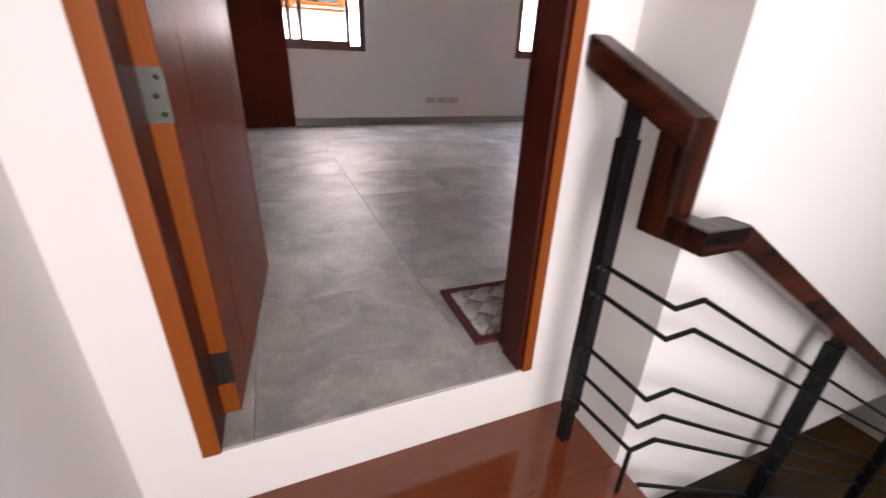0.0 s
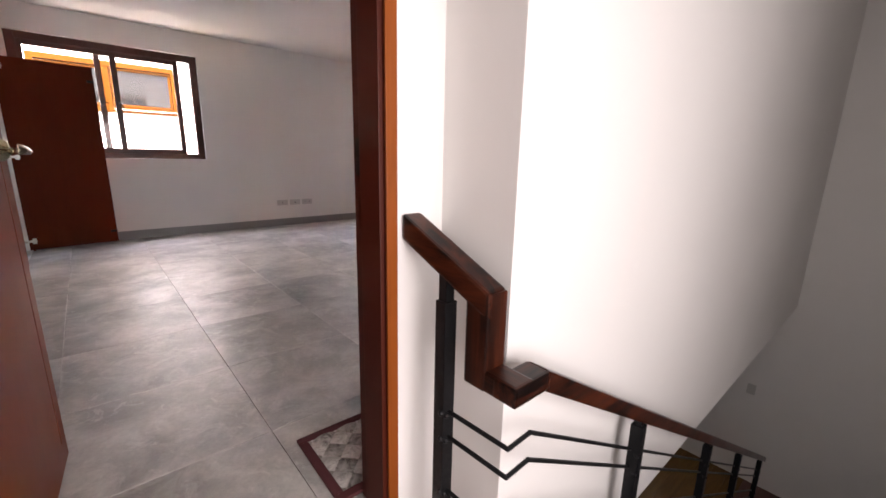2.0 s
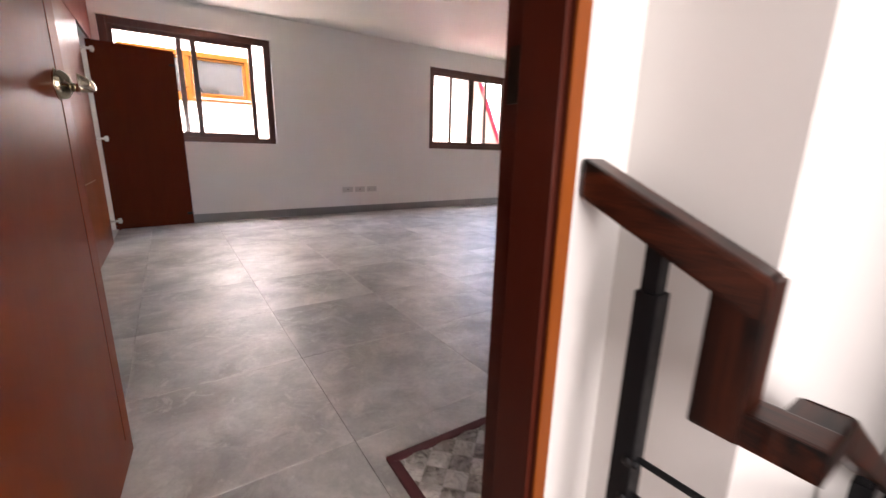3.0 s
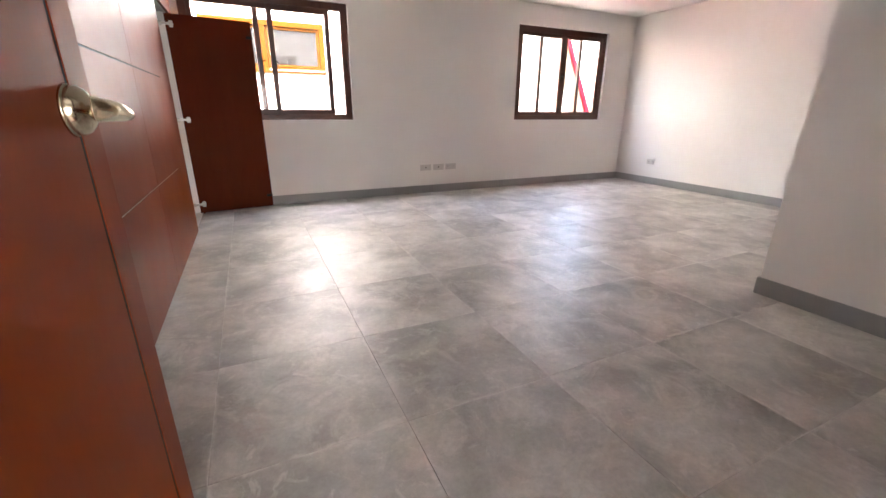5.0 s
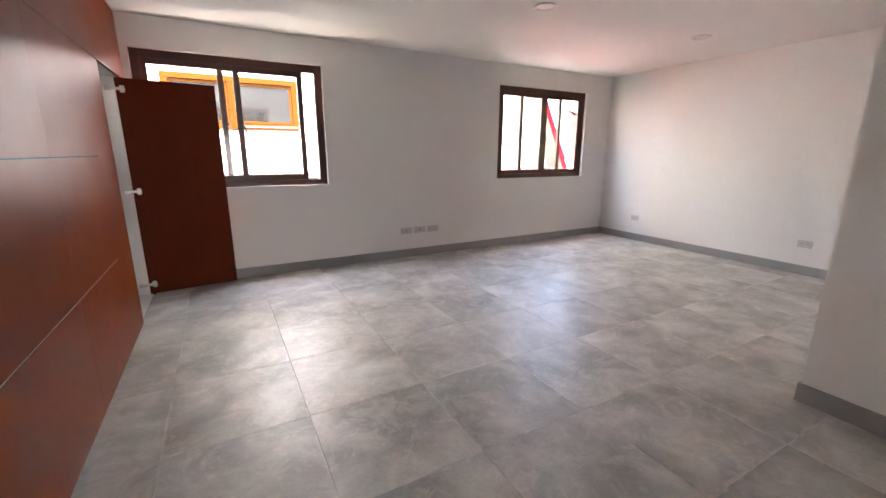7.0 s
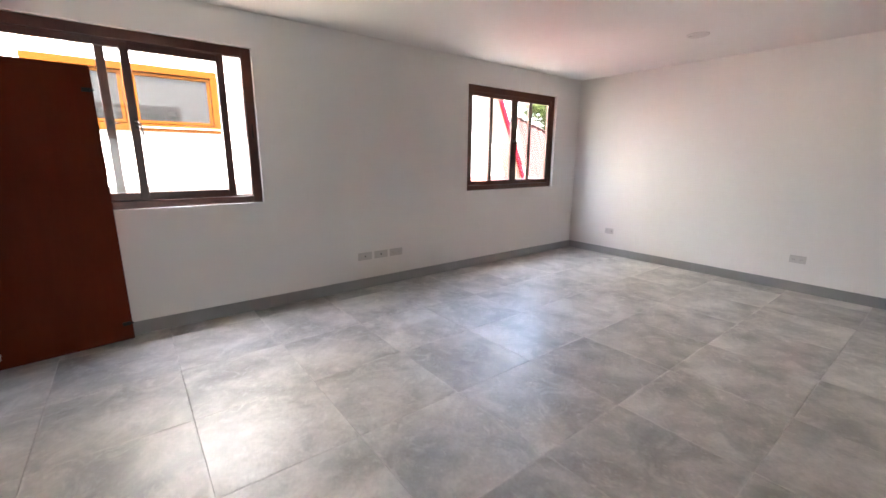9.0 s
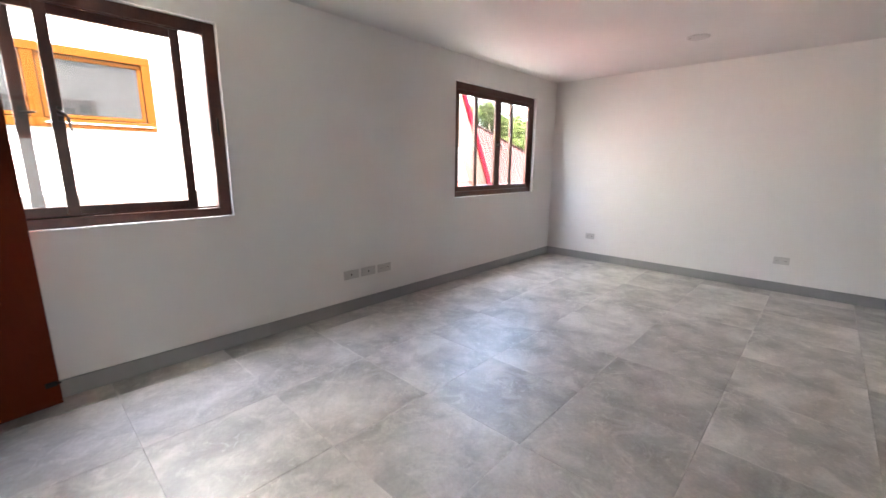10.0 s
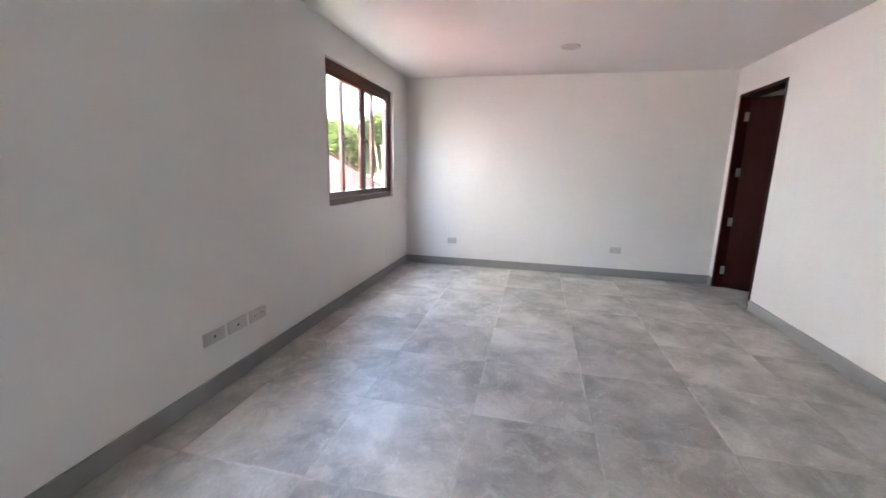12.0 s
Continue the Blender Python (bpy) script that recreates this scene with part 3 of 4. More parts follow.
# ---- wardrobe ----
def wardrobe():
    X, B = -0.862, -1.455
    wr = thing("wardrobe", "built-in red-brown lacquered wardrobe with one door open", "wardrobe")
    y_lo, y_open, y_hi = -0.985, 2.885, 3.612
    bm = boxes((B, y_lo, 0, X - 0.021, y_lo + 0.018, CEILING - 0.005), (B, y_open - 0.02, 0, X - 0.021, y_open, CEILING - 0.005),
               (B, y_hi - 0.012, 0, X - 0.040, y_hi + 0.006, CEILING - 0.005), (B, y_lo, 1.815, X - 0.0215, y_hi, 1.833),
               (B, y_lo + 0.018, 0.002, B + 0.012, y_hi - 0.012, 1.815), (B + 0.012, y_open, 0.002, X - 0.0225, y_hi - 0.012, 0.012))
    part("body", bm, MELAMINE, wr, "white melamine carcass")
    # closed doors: three panels each, with metal strips let in between, the upper one coloured dark for the wood it
    # mirrors
    for a, b in ((y_lo, 0.470), (0.470, 1.675), (1.675, y_open)):
        end = min(b, 2.47)
        dr = part("door", boxes((X - 0.020, a + 0.001, 0.012, X - 0.0065, b - 0.001, 1.810)), LACQUER, wr)
        for z0, z1 in ((0.012, 0.5920), (0.5985, 1.2110), (1.2175, 1.810)):
            part("panel", boxes((X - 0.006, a + 0.001, z0, X, end - 0.001, z1), bevel=0.0008), LACQUER, dr)
        if end < b:
            part("panel", boxes((X - 0.006, end - 0.001, 0.012, X, b - 0.001, 1.810), bevel=0.0008), LACQUER, dr)
        for z, mt, lb in ((0.5952, STEEL, "thin silver metal strip"), (1.2142, SLOT, "thin strip coloured dark for the wood it mirrors")):
            part("inlay_strip", boxes((X - 0.006, a + 0.001, z - 0.003, X - 0.0012, end - 0.001, z + 0.003)), mt, dr, lb)
    part("fascia", boxes((X - 0.020, y_lo, 1.814, X, N - 0.003, CEILING - 0.003), bevel=0.001), LACQUER, wr)
    part("filler", boxes((X - 0.020, y_hi + 0.008, 0.0, X - 0.002, N - 0.014, 1.812)), LACQUER, wr)
    part("plinth", boxes((X - 0.060, y_lo, 0.0, X - 0.045, y_open, 0.012)), LACQUER, wr)
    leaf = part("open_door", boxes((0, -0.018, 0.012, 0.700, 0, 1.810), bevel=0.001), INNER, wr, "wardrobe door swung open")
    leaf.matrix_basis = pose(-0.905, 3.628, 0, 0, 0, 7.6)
    for z in (0.10, 0.915, 1.725):
        bm = bmesh.new()
        rod(bm, (0.045, -0.0175, z), (0.045, -0.024, z), 0.0175, 18)
        box_in(bm, 0.028, -0.034, z - 0.026, 0.058, -0.018, z + 0.026, 0.003)
        box_in(bm, -0.035, -0.044, z - 0.010, 0.046, -0.026, z + 0.010, 0.003)
        box_in(bm, -0.066, -0.044, z - 0.018, -0.026, -0.022, z + 0.018, 0.003)
        part("hinge", bm, STEEL, leaf, "silver concealed cup hinge")
    for z in (0.13, 1.67):
        bm = boxes((0.645, -0.030, z - 0.012, 0.690, -0.0175, z + 0.012), bevel=0.002)
        rod(bm, (0.688, -0.026, z), (0.706, -0.026, z), 0.005, 10)
        part("catch", bm, SLOT, leaf, "small black door catch")
    bm = bmesh.new()
    for dz in (-0.045, 0.045):
        rod(bm, (0.668, -0.001, 1.38 + dz), (0.672, 0.030, 1.38 + dz), 0.006, 10)
    rod(bm, (0.690, 0.030, 1.325), (0.700, 0.032, 1.38), 0.006, 10)
    rod(bm, (0.700, 0.032, 1.38), (0.690, 0.030, 1.435), 0.006, 10)
    beam(bm, (0.665, 0.030, 1.33), (0.695, 0.030, 1.33), 0.01, 0.01, 0.002)
    beam(bm, (0.665, 0.030, 1.43), (0.695, 0.030, 1.43), 0.01, 0.01, 0.002)
    part("handle", bm, STEEL, leaf, "silver bow handle")
    return wr


wardrobe()


# ---- railing and stair ----
def railing():
    r = thing("stair_railing", "black steel stair railing with dark wooden handrail", "railing")
    cx, cy = 0.215, -1.524
    w, h = 0.062, 0.062
    slope = lambda x: 0.5375 - 0.594 * (x - 0.295)
    bm = bmesh.new()
    beam(bm, (0.186, WALK_Y, 0.8405), (cx, -1.468, 0.705), w, h)
    part("handrail", bm, RAIL_Y, r)
    bm = boxes((cx - w / 2 - 0.0005, -1.4700, 0.514, cx + w / 2 + 0.0005, -1.4075, 0.732), bevel=0.006)
    part("handrail", bm, RAIL_Z, r)
    bm = boxes((cx - w / 2 + 0.0015, -1.5535, 0.5145, cx + w / 2 - 0.0015, -1.409, 0.5615), bevel=0.006)
    part("handrail", bm, RAIL_Y, r)
    bm = boxes((cx - w / 2, cy - w / 2 + 0.001, 0.5155, 0.299, cy + w / 2, 0.5605), bevel=0.006)
    part("handrail", bm, RAIL_X, r)
    bm = bmesh.new()
    beam(bm, (0.296, cy, slope(0.296)), (4.27, cy, slope(4.27)), w - 0.002, 0.054)
    part("handrail", bm, RAIL_X, r)

    def post(x, y, z0, z1, foot, neck, half=0.018):
        bm = boxes((x - half, y - half, z0 + 0.11, x + half, y + half, z1 - neck), bevel=0.003)
        box_in(bm, x - 0.014, y - 0.014, z0, x + 0.014, y + 0.014, z0 + 0.111, 0.002)
        box_in(bm, x - 0.013, y - 0.013, z1 - neck - 0.001, x + 0.013, y + 0.013, z1, 0.002)
        for k in foot:
            ball(bm, (x - 0.018, y - 0.010, k), 0.008, 8)
            ball(bm, (x - 0.008, y - 0.018, k - 0.006), 0.008, 8)
        part("post", bm, BLACK, r)

    # height of each bar: at the top post, and at the corner
    LEVELS = ((0.393, 0.378), (0.322, 0.304), (0.164, 0.139), (0.078, 0.056), (-0.008, -0.022), (None, -0.188))
    FALL = 0.592
    post(0.200, -1.326, LAND, 0.758, [a for a, b in LEVELS if a is not None], 0.080)
    for x in (0.935, 1.975, 2.965, 4.150):
        n = min(14, int((x - 0.265) / 0.284) + 1)
        post(x, cy, LAND - 0.1685 * n, slope(x) - 0.02, [b - FALL * (x - 0.305) for a, b in LEVELS], 0.020, 0.020)
    for a, b in LEVELS:
        bm = bmesh.new()
        rr, by = 0.0058, -1.512
        pts = [(0.226, by, b), (0.305, by, b + 0.005), (4.150, by, b + 0.005 - FALL * (4.150 - 0.305))]
        if a is not None:
            pts.insert(0, (0.200, -1.330, a))
        for p, q in zip(pts, pts[1:]):
            rod(bm, p, q, rr, 10)
        for p in pts[:-1]:
            ball(bm, p, rr, 10)
        part("bar", bm, BLACK, r)
    bm = bmesh.new()
    rod(bm, (0.226, -1.512, -0.022), (0.226, -1.512, LAND), 0.0058, 10)
    part("bar", bm, BLACK, r)
    return r


railing()

flight = thing("staircase", "brown wooden stair flight going down along the wall", "stairs", kind="structure")
bm = bmesh.new()
for i in range(14):
    x0, z = 0.285 + 0.284 * i, LAND - 0.1685 * (i + 1)
    box_in(bm, x0, HALL_S, z - 0.26, x0 + 0.284, -1.564, z - 0.034)
part("carriage", bm, WALL, flight, "white plastered stair body")
for i in range(14):
    x0, z = 0.285 + 0.284 * i, LAND - 0.1685 * (i + 1)
    part("tread", boxes((x0 - 0.02, HALL_S + 0.002, z - 0.034, x0 + 0.284, -1.562, z), bevel=0.004), TREAD, flight)
bm = bmesh.new()
beam(bm, (0.292, -1.5505, LAND - 0.230), (4.27, -1.5505, LAND - 0.230 - 0.5933 * 3.978), 0.020, 0.26, 0.004)
part("string", bm, STRING, flight, "red-brown closed string board")
structure("landing_edge", boxes((0.245, HALL_S + 0.001, LAND - 0.021, 0.290, BRIGHT_Y - 0.003, LAND - 0.0005), bevel=0.004), BOARD, "red-brown wooden nosing of the landing", "trim")
part("board", boxes((0.2455, BRIGHT_Y - 0.0025, LAND - 0.021, 0.2845, WALK_Y, LAND)), BOARD, bpy.data.objects["landing"])

# ---- fittings ----
def outlet(name, x, y, z, turn, w, holes, label, dots=False):
    o = thing(name, label, "outlet", pose(x, y, z, 0, 0, turn), group="wall outlets")
    part("plate", boxes((-w / 2, -0.009, -0.037, w / 2, 0, 0.037), bevel=0.003), PLASTIC, o)
    for hx in holes:
        if dots:
            bm = bmesh.new()
            rod(bm, (hx, -0.0088, 0), (hx, -0.0098, 0), 0.0075, 14)
            part("socket_hole", bm, SLOT, o, "small dark round hole")
            continue
        ins = part("insert", boxes((hx - 0.016, -0.0105, -0.022, hx + 0.016, -0.0085, 0.022), bevel=0.001), PLASTIC, o)
        bm = boxes((hx - 0.009, -0.0112, -0.004, hx - 0.006, -0.0103, 0.006), (hx + 0.006, -0.0112, -0.004, hx + 0.009, -0.0103, 0.006))
        part("slot", bm, SLOT, ins, "dark socket slots")
    return o


for x, holes in ((1.655, (0.0,)), (1.833, (0.0,)), (2.011, (-0.035, 0.035))):
    outlet("wall_outlet", x, N, 0.324, 0, 0.148, holes, "off-white wall outlet plate above grey baseboard", len(holes) == 1)
outlet("wall_outlet", E, 3.173, 0.324, -90, 0.118, (-0.03, 0.03), "off-white wall outlet plate near the room corner")
outlet("wall_outlet", E, 1.171, 0.324, -90, 0.128, (-0.03, 0.03), "off-white double wall outlet plate on plain wall")
sw = thing("wall_switch", "grey wall switch plate on dim stair wall", "switch", pose(HALL_E, -1.215, -1.54, 0, 0, -90))
part("plate", boxes((-0.04, -0.010, -0.06, 0.04, 0, 0.06), bevel=0.003), PLASTIC, sw)
part("rocker", boxes((-0.02, -0.014, -0.03, 0.02, -0.009, 0.03), bevel=0.002), PLASTIC, sw)


def downlight(x, y):
    d = thing("downlight", "round white recessed ceiling downlight, switched off", "ceiling light", pose(x, y, CEILING), group="ceiling downlights")
    bm = bmesh.new()
    n, prof = 40, ((0.088, 0.0), (0.086, -0.007), (0.074, -0.012), (0.066, -0.010), (0.062, -0.001))
    rings = [[bm.verts.new((r * math.cos(2 * math.pi * k / n), r * math.sin(2 * math.pi * k / n), z)) for k in range(n)] for r, z in prof]
    for a, b in zip(rings, rings[1:]):
        for k in range(n):
            bm.faces.new((a[k], a[(k + 1) % n], b[(k + 1) % n], b[k]))
    part("trim_ring", bm, PLASTIC, d, "", True)
    bm = bmesh.new()
    rod(bm, (0, 0, -0.001), (0, 0, -0.006), 0.063, 32)
    part("diffuser", bm, LAMPGLASS, d, "frosted glass diffuser")
    return d


downlight(3.965, 1.930)
downlight(2.075, 2.030)


# ---- door mat ----
def door_mat():
    x0, x1, y0, y1 = 0.055, 0.552, -1.052, -0.743
    mt = thing("door_mat", "quilted grey marbled door mat with maroon binding", "door mat", pose((x0 + x1) / 2, (y0 + y1) / 2, 0.0, 0, 0, -1.5))
    L, Wd = (x1 - x0) / 2, (y1 - y0) / 2
    nx, ny = 96, 60
    bm = bmesh.new()
    grid = []
    for j in range(ny + 1):
        row = []
        for i in range(nx + 1):
            x, y = -L + 2 * L * i / nx, -Wd + 2 * Wd * j / ny
            u, v = (x + y) / 0.0877, (x - y) / 0.0877
            q = abs(math.sin(math.pi * u)) * abs(math.sin(math.pi * v))
            row.append(bm.verts.new((x, y, 0.006 + 0.007 * q ** 0.5)))
        grid.append(row)
    for j in range(ny):
        for i in range(nx):
            bm.faces.new((grid[j][i], grid[j][i + 1], grid[j + 1][i + 1], grid[j + 1][i]))
    part("quilt", bm, MAT, mt, "", True)
    e = 0.015
    bm = boxes((-L - e, -Wd - e, 0.0, L + e, -Wd + e, 0.013), (-L - e, Wd - e, 0.0, L + e, Wd + e, 0.013),
               (-L - e, -Wd + e, 0.0, -L + e, Wd - e, 0.013), (L - e, -Wd + e, 0.0, L + e, Wd - e, 0.013), bevel=0.005)
    part("binding", bm, MATEDGE, mt, "maroon cloth binding")
    return mt


door_mat()


def shaggy_mat(x0, y0, x1, y1, z):
    rng = random.Random(5)
    mt = thing("shaggy_mat", "dark red shaggy mat lying at the stair foot", "door mat", pose((x0 + x1) / 2, (y0 + y1) / 2, z))
    L, Wd = (x1 - x0) / 2, (y1 - y0) / 2
    part("backing", boxes((-L, -Wd, 0, L, Wd, 0.008), bevel=0.003), MATEDGE, mt)
    bm = bmesh.new()
    for k in range(700):
        x, y = rng.uniform(-L, L), rng.uniform(-Wd, Wd)
        dx, dy = rng.gauss(0, 0.015), rng.gauss(0, 0.015)
        a = rng.uniform(0, 6.28)
        ring = [bm.verts.new((x + 0.007 * math.cos(a + q), y + 0.007 * math.sin(a + q), 0.006)) for q in (0, 2.1, 4.2)]
        tip = bm.verts.new((x + dx, y + dy, rng.uniform(0.03, 0.05)))
        for q in range(3):
            bm.faces.new((ring[q], ring[(q + 1) % 3], tip))
    part("pile", bm, SHAG, mt, "dark red yarn pile")
    return mt


shaggy_mat(3.52, -1.535, 4.12, -1.33, FLOOR_LOW)

# ---- outside ----
structure("ground", boxes((-400, -400, -6.3, 400, 400, -6.0)), GROUND, "dry bare ground around the houses", "ground")


def neighbour_house():
    h = thing("neighbour_house", "white rendered house with orange framed windows and red barge board", "house")
    Y = 6.3
    bm = bmesh.new()
    prof = [(-2.3, -6.0), (7.27, -6.0), (7.27, -1.1), (4.08, 5.2), (-2.3, 5.2)]
    front = [bm.verts.new((x, Y, z)) for x, z in prof]
    back = [bm.verts.new((x, Y + 1.2, z)) for x, z in prof]
    bm.faces.new(front)
    bm.faces.new(back[::-1])
    for k in range(len(prof)):
        bm.faces.new((front[k], back[k], back[(k + 1) % len(prof)], front[(k + 1) % len(prof)]))
    part("wall", bm, NEIGHBOUR, h)
    bm = bmesh.new()
    # barge board on the overhanging verge, and the soffit behind it
    def verge(y0, y1, in0, in1):
        bm = bmesh.new()
        edge = ((5.53 - 0.507 * 2.96, 5.30), (5.53 + 0.507 * 3.44, -1.1))
        ring = [(edge[0][0] + in0, edge[0][1]), (edge[0][0] + in1, edge[0][1]), (edge[1][0] + in1, edge[1][1]), (edge[1][0] + in0, edge[1][1])]
        a, b = ([bm.verts.new((x, y, z)) for x, z in ring] for y in (y0, y1))
        bm.faces.new(a)
        bm.faces.new(b[::-1])
        for k in range(4):
            bm.faces.new((a[k], b[k], b[(k + 1) % 4], a[(k + 1) % 4]))
        return bm

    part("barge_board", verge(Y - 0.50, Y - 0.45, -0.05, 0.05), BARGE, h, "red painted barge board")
    # the tan holds the soffit's shade in its colour
    part("soffit", verge(Y - 0.449, Y + 0.01, -0.03, 0.045), TRIM, h, "soffit behind the barge board, its shade put in as tan")
    # lean-to roof guessed for the storey below, blocking upward light; red half added for pink bounce
    for xa, xb, mt, lb in ((-2.3, 2.05, LEDGE, "dull grey-pink lean-to roof"), (2.055, 6.6, REDBOUNCE, "red lean-to roof added for pink bounce light")):
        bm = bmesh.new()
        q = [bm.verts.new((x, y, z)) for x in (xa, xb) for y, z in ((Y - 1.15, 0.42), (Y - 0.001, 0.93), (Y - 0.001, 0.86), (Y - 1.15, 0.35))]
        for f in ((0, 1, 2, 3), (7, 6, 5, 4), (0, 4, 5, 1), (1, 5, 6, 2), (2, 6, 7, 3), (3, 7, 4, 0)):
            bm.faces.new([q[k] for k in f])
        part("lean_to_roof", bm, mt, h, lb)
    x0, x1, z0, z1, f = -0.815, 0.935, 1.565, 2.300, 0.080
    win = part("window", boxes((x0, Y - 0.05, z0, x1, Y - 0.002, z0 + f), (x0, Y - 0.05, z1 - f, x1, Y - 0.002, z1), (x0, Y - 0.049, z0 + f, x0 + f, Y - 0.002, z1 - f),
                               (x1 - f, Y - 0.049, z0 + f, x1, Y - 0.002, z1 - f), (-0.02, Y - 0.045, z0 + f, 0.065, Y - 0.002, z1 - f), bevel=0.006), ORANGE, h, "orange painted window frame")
    # white strip painted in for the sun's highlight on the lower rail
    part("rail_highlight", boxes((0.07, Y - 0.060, 1.606, x1 - 0.035, Y - 0.0505, 1.613), bevel=0.002), NEIGHBOUR, win, "thin white strip for the sunlit edge of the lower rail")
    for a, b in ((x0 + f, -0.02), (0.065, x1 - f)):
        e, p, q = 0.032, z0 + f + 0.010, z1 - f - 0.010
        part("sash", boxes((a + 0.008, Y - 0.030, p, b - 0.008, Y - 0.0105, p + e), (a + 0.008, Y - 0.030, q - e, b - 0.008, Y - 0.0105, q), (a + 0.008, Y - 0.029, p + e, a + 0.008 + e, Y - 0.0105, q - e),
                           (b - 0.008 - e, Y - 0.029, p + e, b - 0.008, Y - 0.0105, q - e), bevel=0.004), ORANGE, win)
        part("pane", boxes((a, Y - 0.020, z0 + f, b, Y - 0.012, z1 - f)), DARKPANE, win, "grey reflective glass")
    return h


neighbour_house()


def corrugated_roof():
    r = thing("red_roof", "sunlit red corrugated metal roof of a low house", "roof")
    bm = bmesh.new()
    # ridge runs down to the right as a hip; ribs follow the fall
    A, B, C, D = Vector((9.4, 9.0, 2.50)), Vector((19.6, 9.0, -0.20)), Vector((16.5, 6.0, -2.2)), Vector((7.9, 6.9, 0.30))
    n = 150
    top, bot = [], []
    nrm = (B - A).cross(D - A).normalized()
    if nrm.z < 0:
        nrm.negate()
    for k in range(n + 1):
        u = k / n
        lift = nrm * (0.035 if k % 4 in (1, 2) else 0.0)
        top.append(bm.verts.new(A.lerp(B, u) + lift))
        bot.append(bm.verts.new(D.lerp(C, u) + lift))
    for k in range(n):
        bm.faces.new((top[k], top[k + 1], bot[k + 1], bot[k]))
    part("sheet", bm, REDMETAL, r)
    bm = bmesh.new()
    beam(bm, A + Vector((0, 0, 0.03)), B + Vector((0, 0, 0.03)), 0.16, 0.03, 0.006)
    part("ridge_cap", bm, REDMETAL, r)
    part("wall", boxes((9.6, 9.2, -6.0, 18.0, 12.0, -0.6)), NEIGHBOUR, r)
    return r


corrugated_roof()


def tree(x, y, height, spread, seed):
    rng = random.Random(seed)
    t = thing("tree", "leafy green tree behind the red roof", "tree", pose(x, y, -6.0), group="trees beyond the roofs")
    bm = bmesh.new()
    trunk_top = height * 0.55
    rod(bm, (0, 0, 0), (0.1, 0.05, trunk_top), 0.22, 10, 0.13)
    tips = []
    for k in range(9):
        a = 2 * math.pi * k / 9 + rng.uniform(-0.3, 0.3)
        rr = spread * rng.uniform(0.45, 0.85)
        p = (0.1 + rr * math.cos(a), 0.05 + rr * math.sin(a), trunk_top + (height - trunk_top) * rng.uniform(0.25, 0.95))
        rod(bm, (0.1, 0.05, trunk_top * rng.uniform(0.75, 1.0)), p, 0.09, 7, 0.025)
        tips.append(p)
    part("trunk", bm, BARK, t)
    bm = bmesh.new()
    for p in tips + [(0.1, 0.05, height * 0.9)]:
        for k in range(1100):
            d = Vector((rng.gauss(0, 1), rng.gauss(0, 1), rng.gauss(0, 0.8)))
            c = Vector(p) + d * spread * 0.22
            u = Vector((rng.uniform(-1, 1), rng.uniform(-1, 1), rng.uniform(-0.6, 0.6))).normalized()
            v = u.orthogonal().normalized()
            s = rng.uniform(0.07, 0.15)
            bm.faces.new([bm.verts.new(c + q) for q in (-u * s, v * s * 0.45, u * s, -v * s * 0.45)])
    part("crown", bm, LEAVES, t)
    return t


tree(21.4, 16.6, 10.9, 1.9, 1)
tree(22.0, 14.9, 10.2, 1.8, 2)
tree(22.6, 13.3, 9.7, 1.7, 3)
tree(22.0, 10.6, 10.3, 1.6, 4)
tree(30.0, 18.0, 10.6, 3.0, 6)

# ---- floor boards and tiles ----
k = 0
landing = bpy.data.objects["landing"]
y = HALL_S
while y < WALK_Y - 0.01:
    y2 = min(y + 0.62, WALK_Y)
    part("board", boxes((HALL_W + 0.001, y + 0.0003, LAND - 0.021, 0.245, y2 - 0.0003, LAND)), BOARD, landing)
    y = y2
low = bpy.data.objects["floor_low"]
for i in range(24):
    y0 = HALL_S + 0.152 * i
    part("board", boxes((0.0, y0, FLOOR_LOW - 0.018, HALL_E, y0 + 0.1505, FLOOR_LOW)), MAROONBOARD if y0 < -1.35 else LOWBOARD, low)

floor = bpy.data.objects["floor"]
T, J, TH, CH = 0.6, 0.0008, 0.009, 0.0009


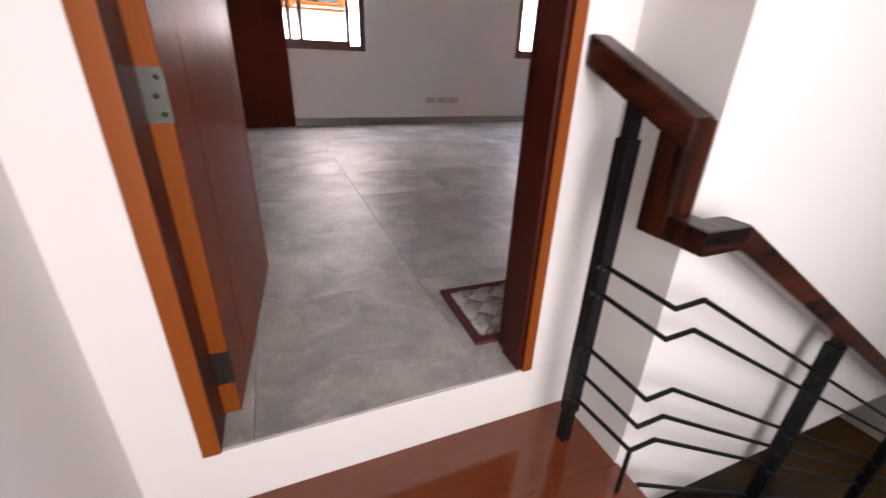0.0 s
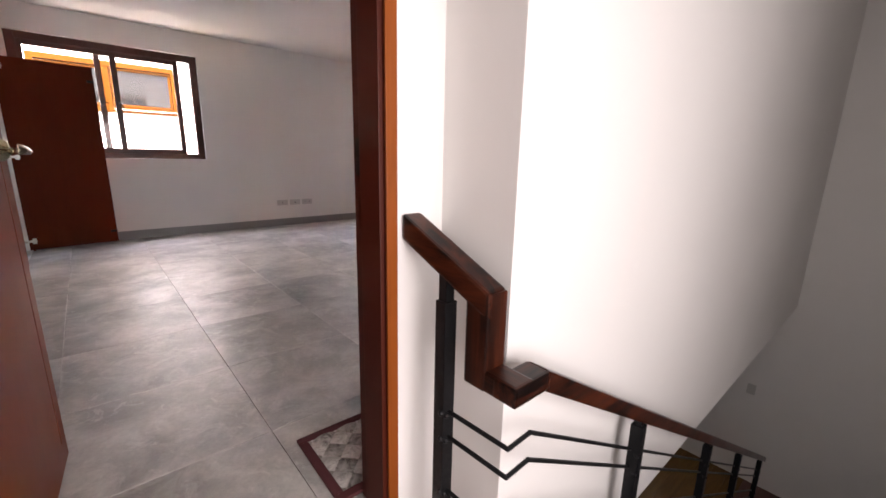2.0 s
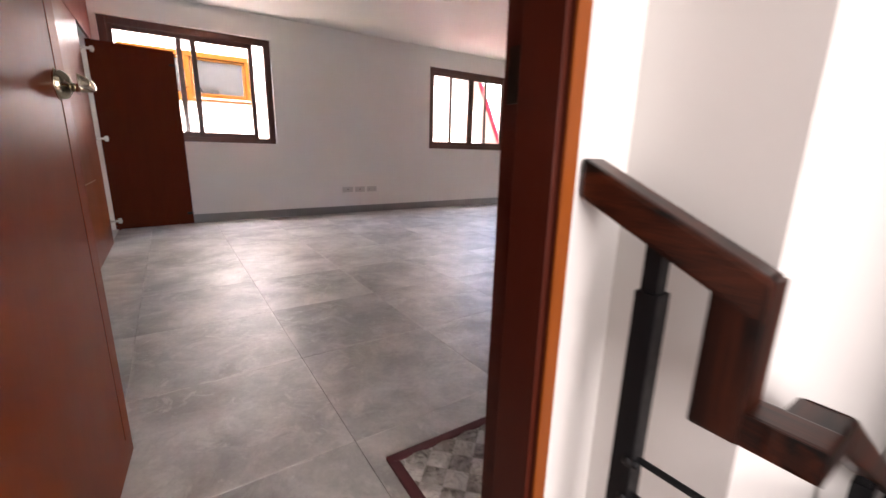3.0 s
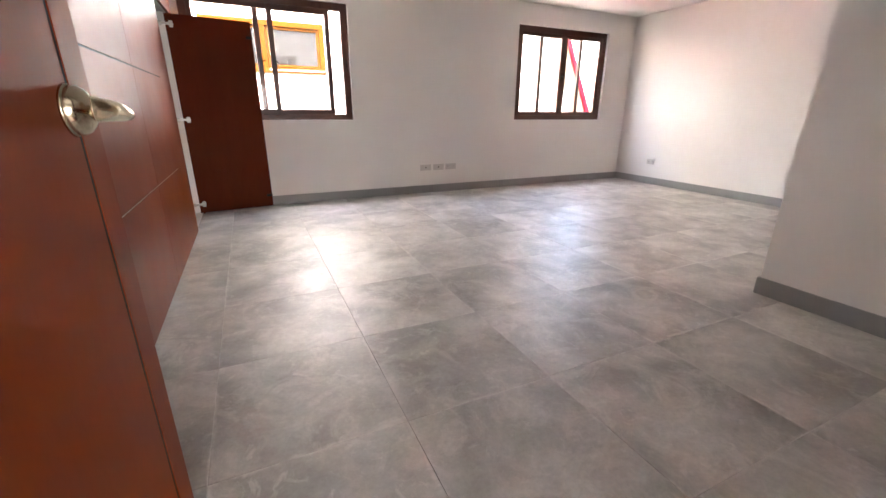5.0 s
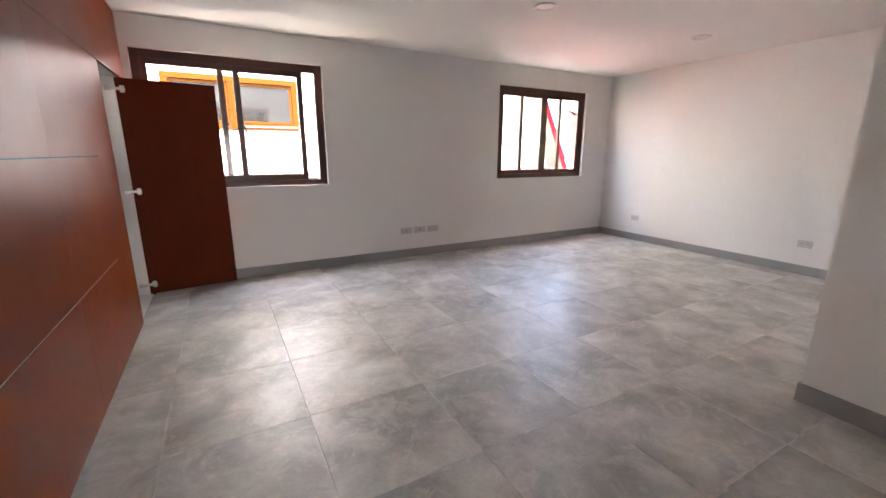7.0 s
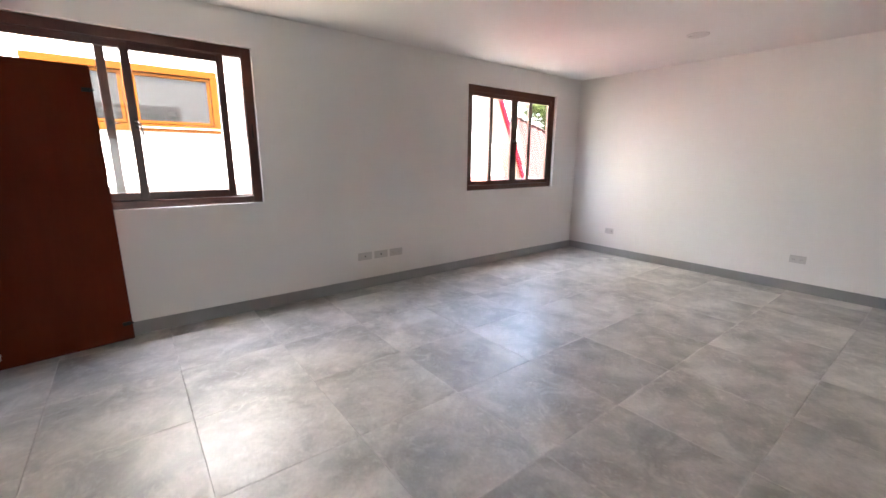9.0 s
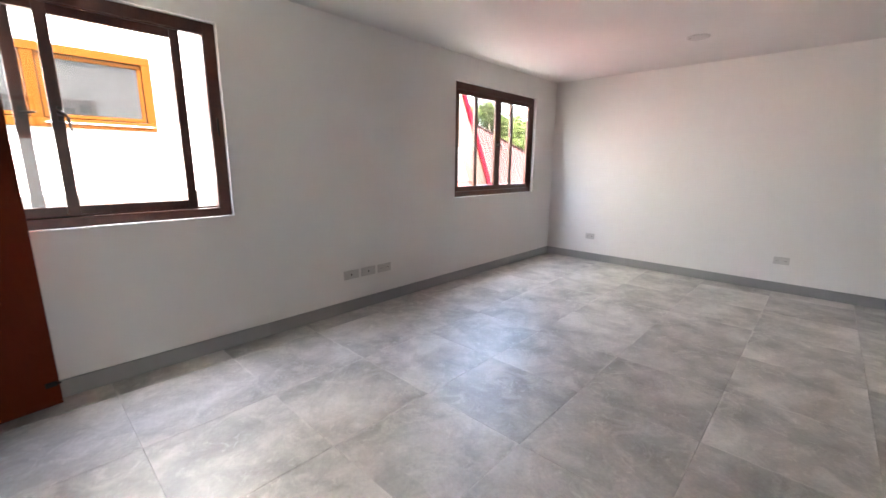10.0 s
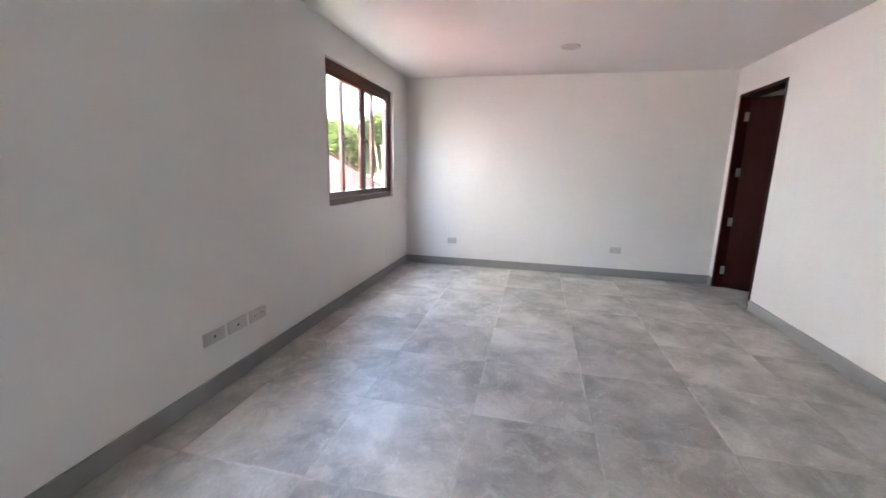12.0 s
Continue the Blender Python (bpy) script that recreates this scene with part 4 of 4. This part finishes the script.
def tile(x0, y0, x1, y1):
    cx, cy = (x0 + x1) / 2, (y0 + y1) / 2
    key = (round(x1 - x0, 3), round(y1 - y0, 3))
    if key not in tile_meshes:
        a, b = key[0] / 2 - J, key[1] / 2 - J
        bm = bmesh.new()
        low_v = [bm.verts.new((sx * a, sy * b, -TH)) for sx, sy in ((-1, -1), (1, -1), (1, 1), (-1, 1))]
        mid_v = [bm.verts.new((sx * a, sy * b, -CH)) for sx, sy in ((-1, -1), (1, -1), (1, 1), (-1, 1))]
        top_v = [bm.verts.new((sx * (a - CH), sy * (b - CH), 0)) for sx, sy in ((-1, -1), (1, -1), (1, 1), (-1, 1))]
        bm.faces.new(top_v)
        for q in range(4):
            r = (q + 1) % 4
            bm.faces.new((low_v[q], low_v[r], mid_v[r], mid_v[q]))
            bm.faces.new((mid_v[q], mid_v[r], top_v[r], top_v[q]))
        tile_meshes[key] = mesh_of("tile", bm, TILE)
    ob = new("tile", tile_meshes[key])
    ob.parent = floor
    ob.location = (cx, cy, 0)


tile_meshes = {}


def corner_tile(outline):
    """A tile cut to an L round a wall corner."""
    cx, cy = outline[0]
    bm = bmesh.new()
    up = [bm.verts.new((x - cx, y - cy, 0)) for x, y in outline]
    dn = [bm.verts.new((x - cx, y - cy, -TH)) for x, y in outline]
    bm.faces.new(up)
    for q in range(len(up)):
        r = (q + 1) % len(up)
        bm.faces.new((dn[q], dn[r], up[r], up[q]))
    ob = new("tile", mesh_of("tile", bm, TILE))
    ob.parent = floor
    ob.location = (cx, cy, 0)


FRONT = WALK_Y + 0.0075
DL, DR = DOOR_L + 0.037, DOOR_R - 0.030
for i in range(-2, 9):
    for j in range(-2, 7):
        x0, x1 = max(i * T, -0.90), min((i + 1) * T, E)
        y0, y1 = j * T, min((j + 1) * T, N)
        if x0 >= 2.24 and y1 <= S:
            continue
        if j == -2:
            x1 = min(x1, 2.24)
            if i == -1:
                tile(x0, FRONT, x1, y1)
            elif i == 0:
                corner_tile([(x0 + J, FRONT), (DR, FRONT), (DR, ROOM_Y), (x1 - J, ROOM_Y), (x1 - J, y1 - J), (x0 + J, y1 - J)])
            elif i == -2:
                corner_tile([(DL, FRONT), (x1 - J, FRONT), (x1 - J, y1 - J), (x0 + J, y1 - J), (x0 + J, ROOM_Y), (DL, ROOM_Y)])
            else:
                tile(x0, ROOM_Y, x1, y1)
        elif j == -1:
            tile(x0, y0, min(x1, 2.24), y1)
        elif j == 0 and i == 3:
            corner_tile([(x0 + J, y0 + J), (2.24, y0 + J), (2.24, S), (x1 - J, S), (x1 - J, y1 - J), (x0 + J, y1 - J)])
        elif j == 0 and x0 > 2.24:
            tile(x0, S, x1, y1)
        else:
            tile(x0, y0, x1, y1)
bm = boxes((D2_L, -1.05, -0.2, E, S, -0.002))
structure("floor_side_room", bm, TILE, "grey tiled floor beyond the side door", "floor")
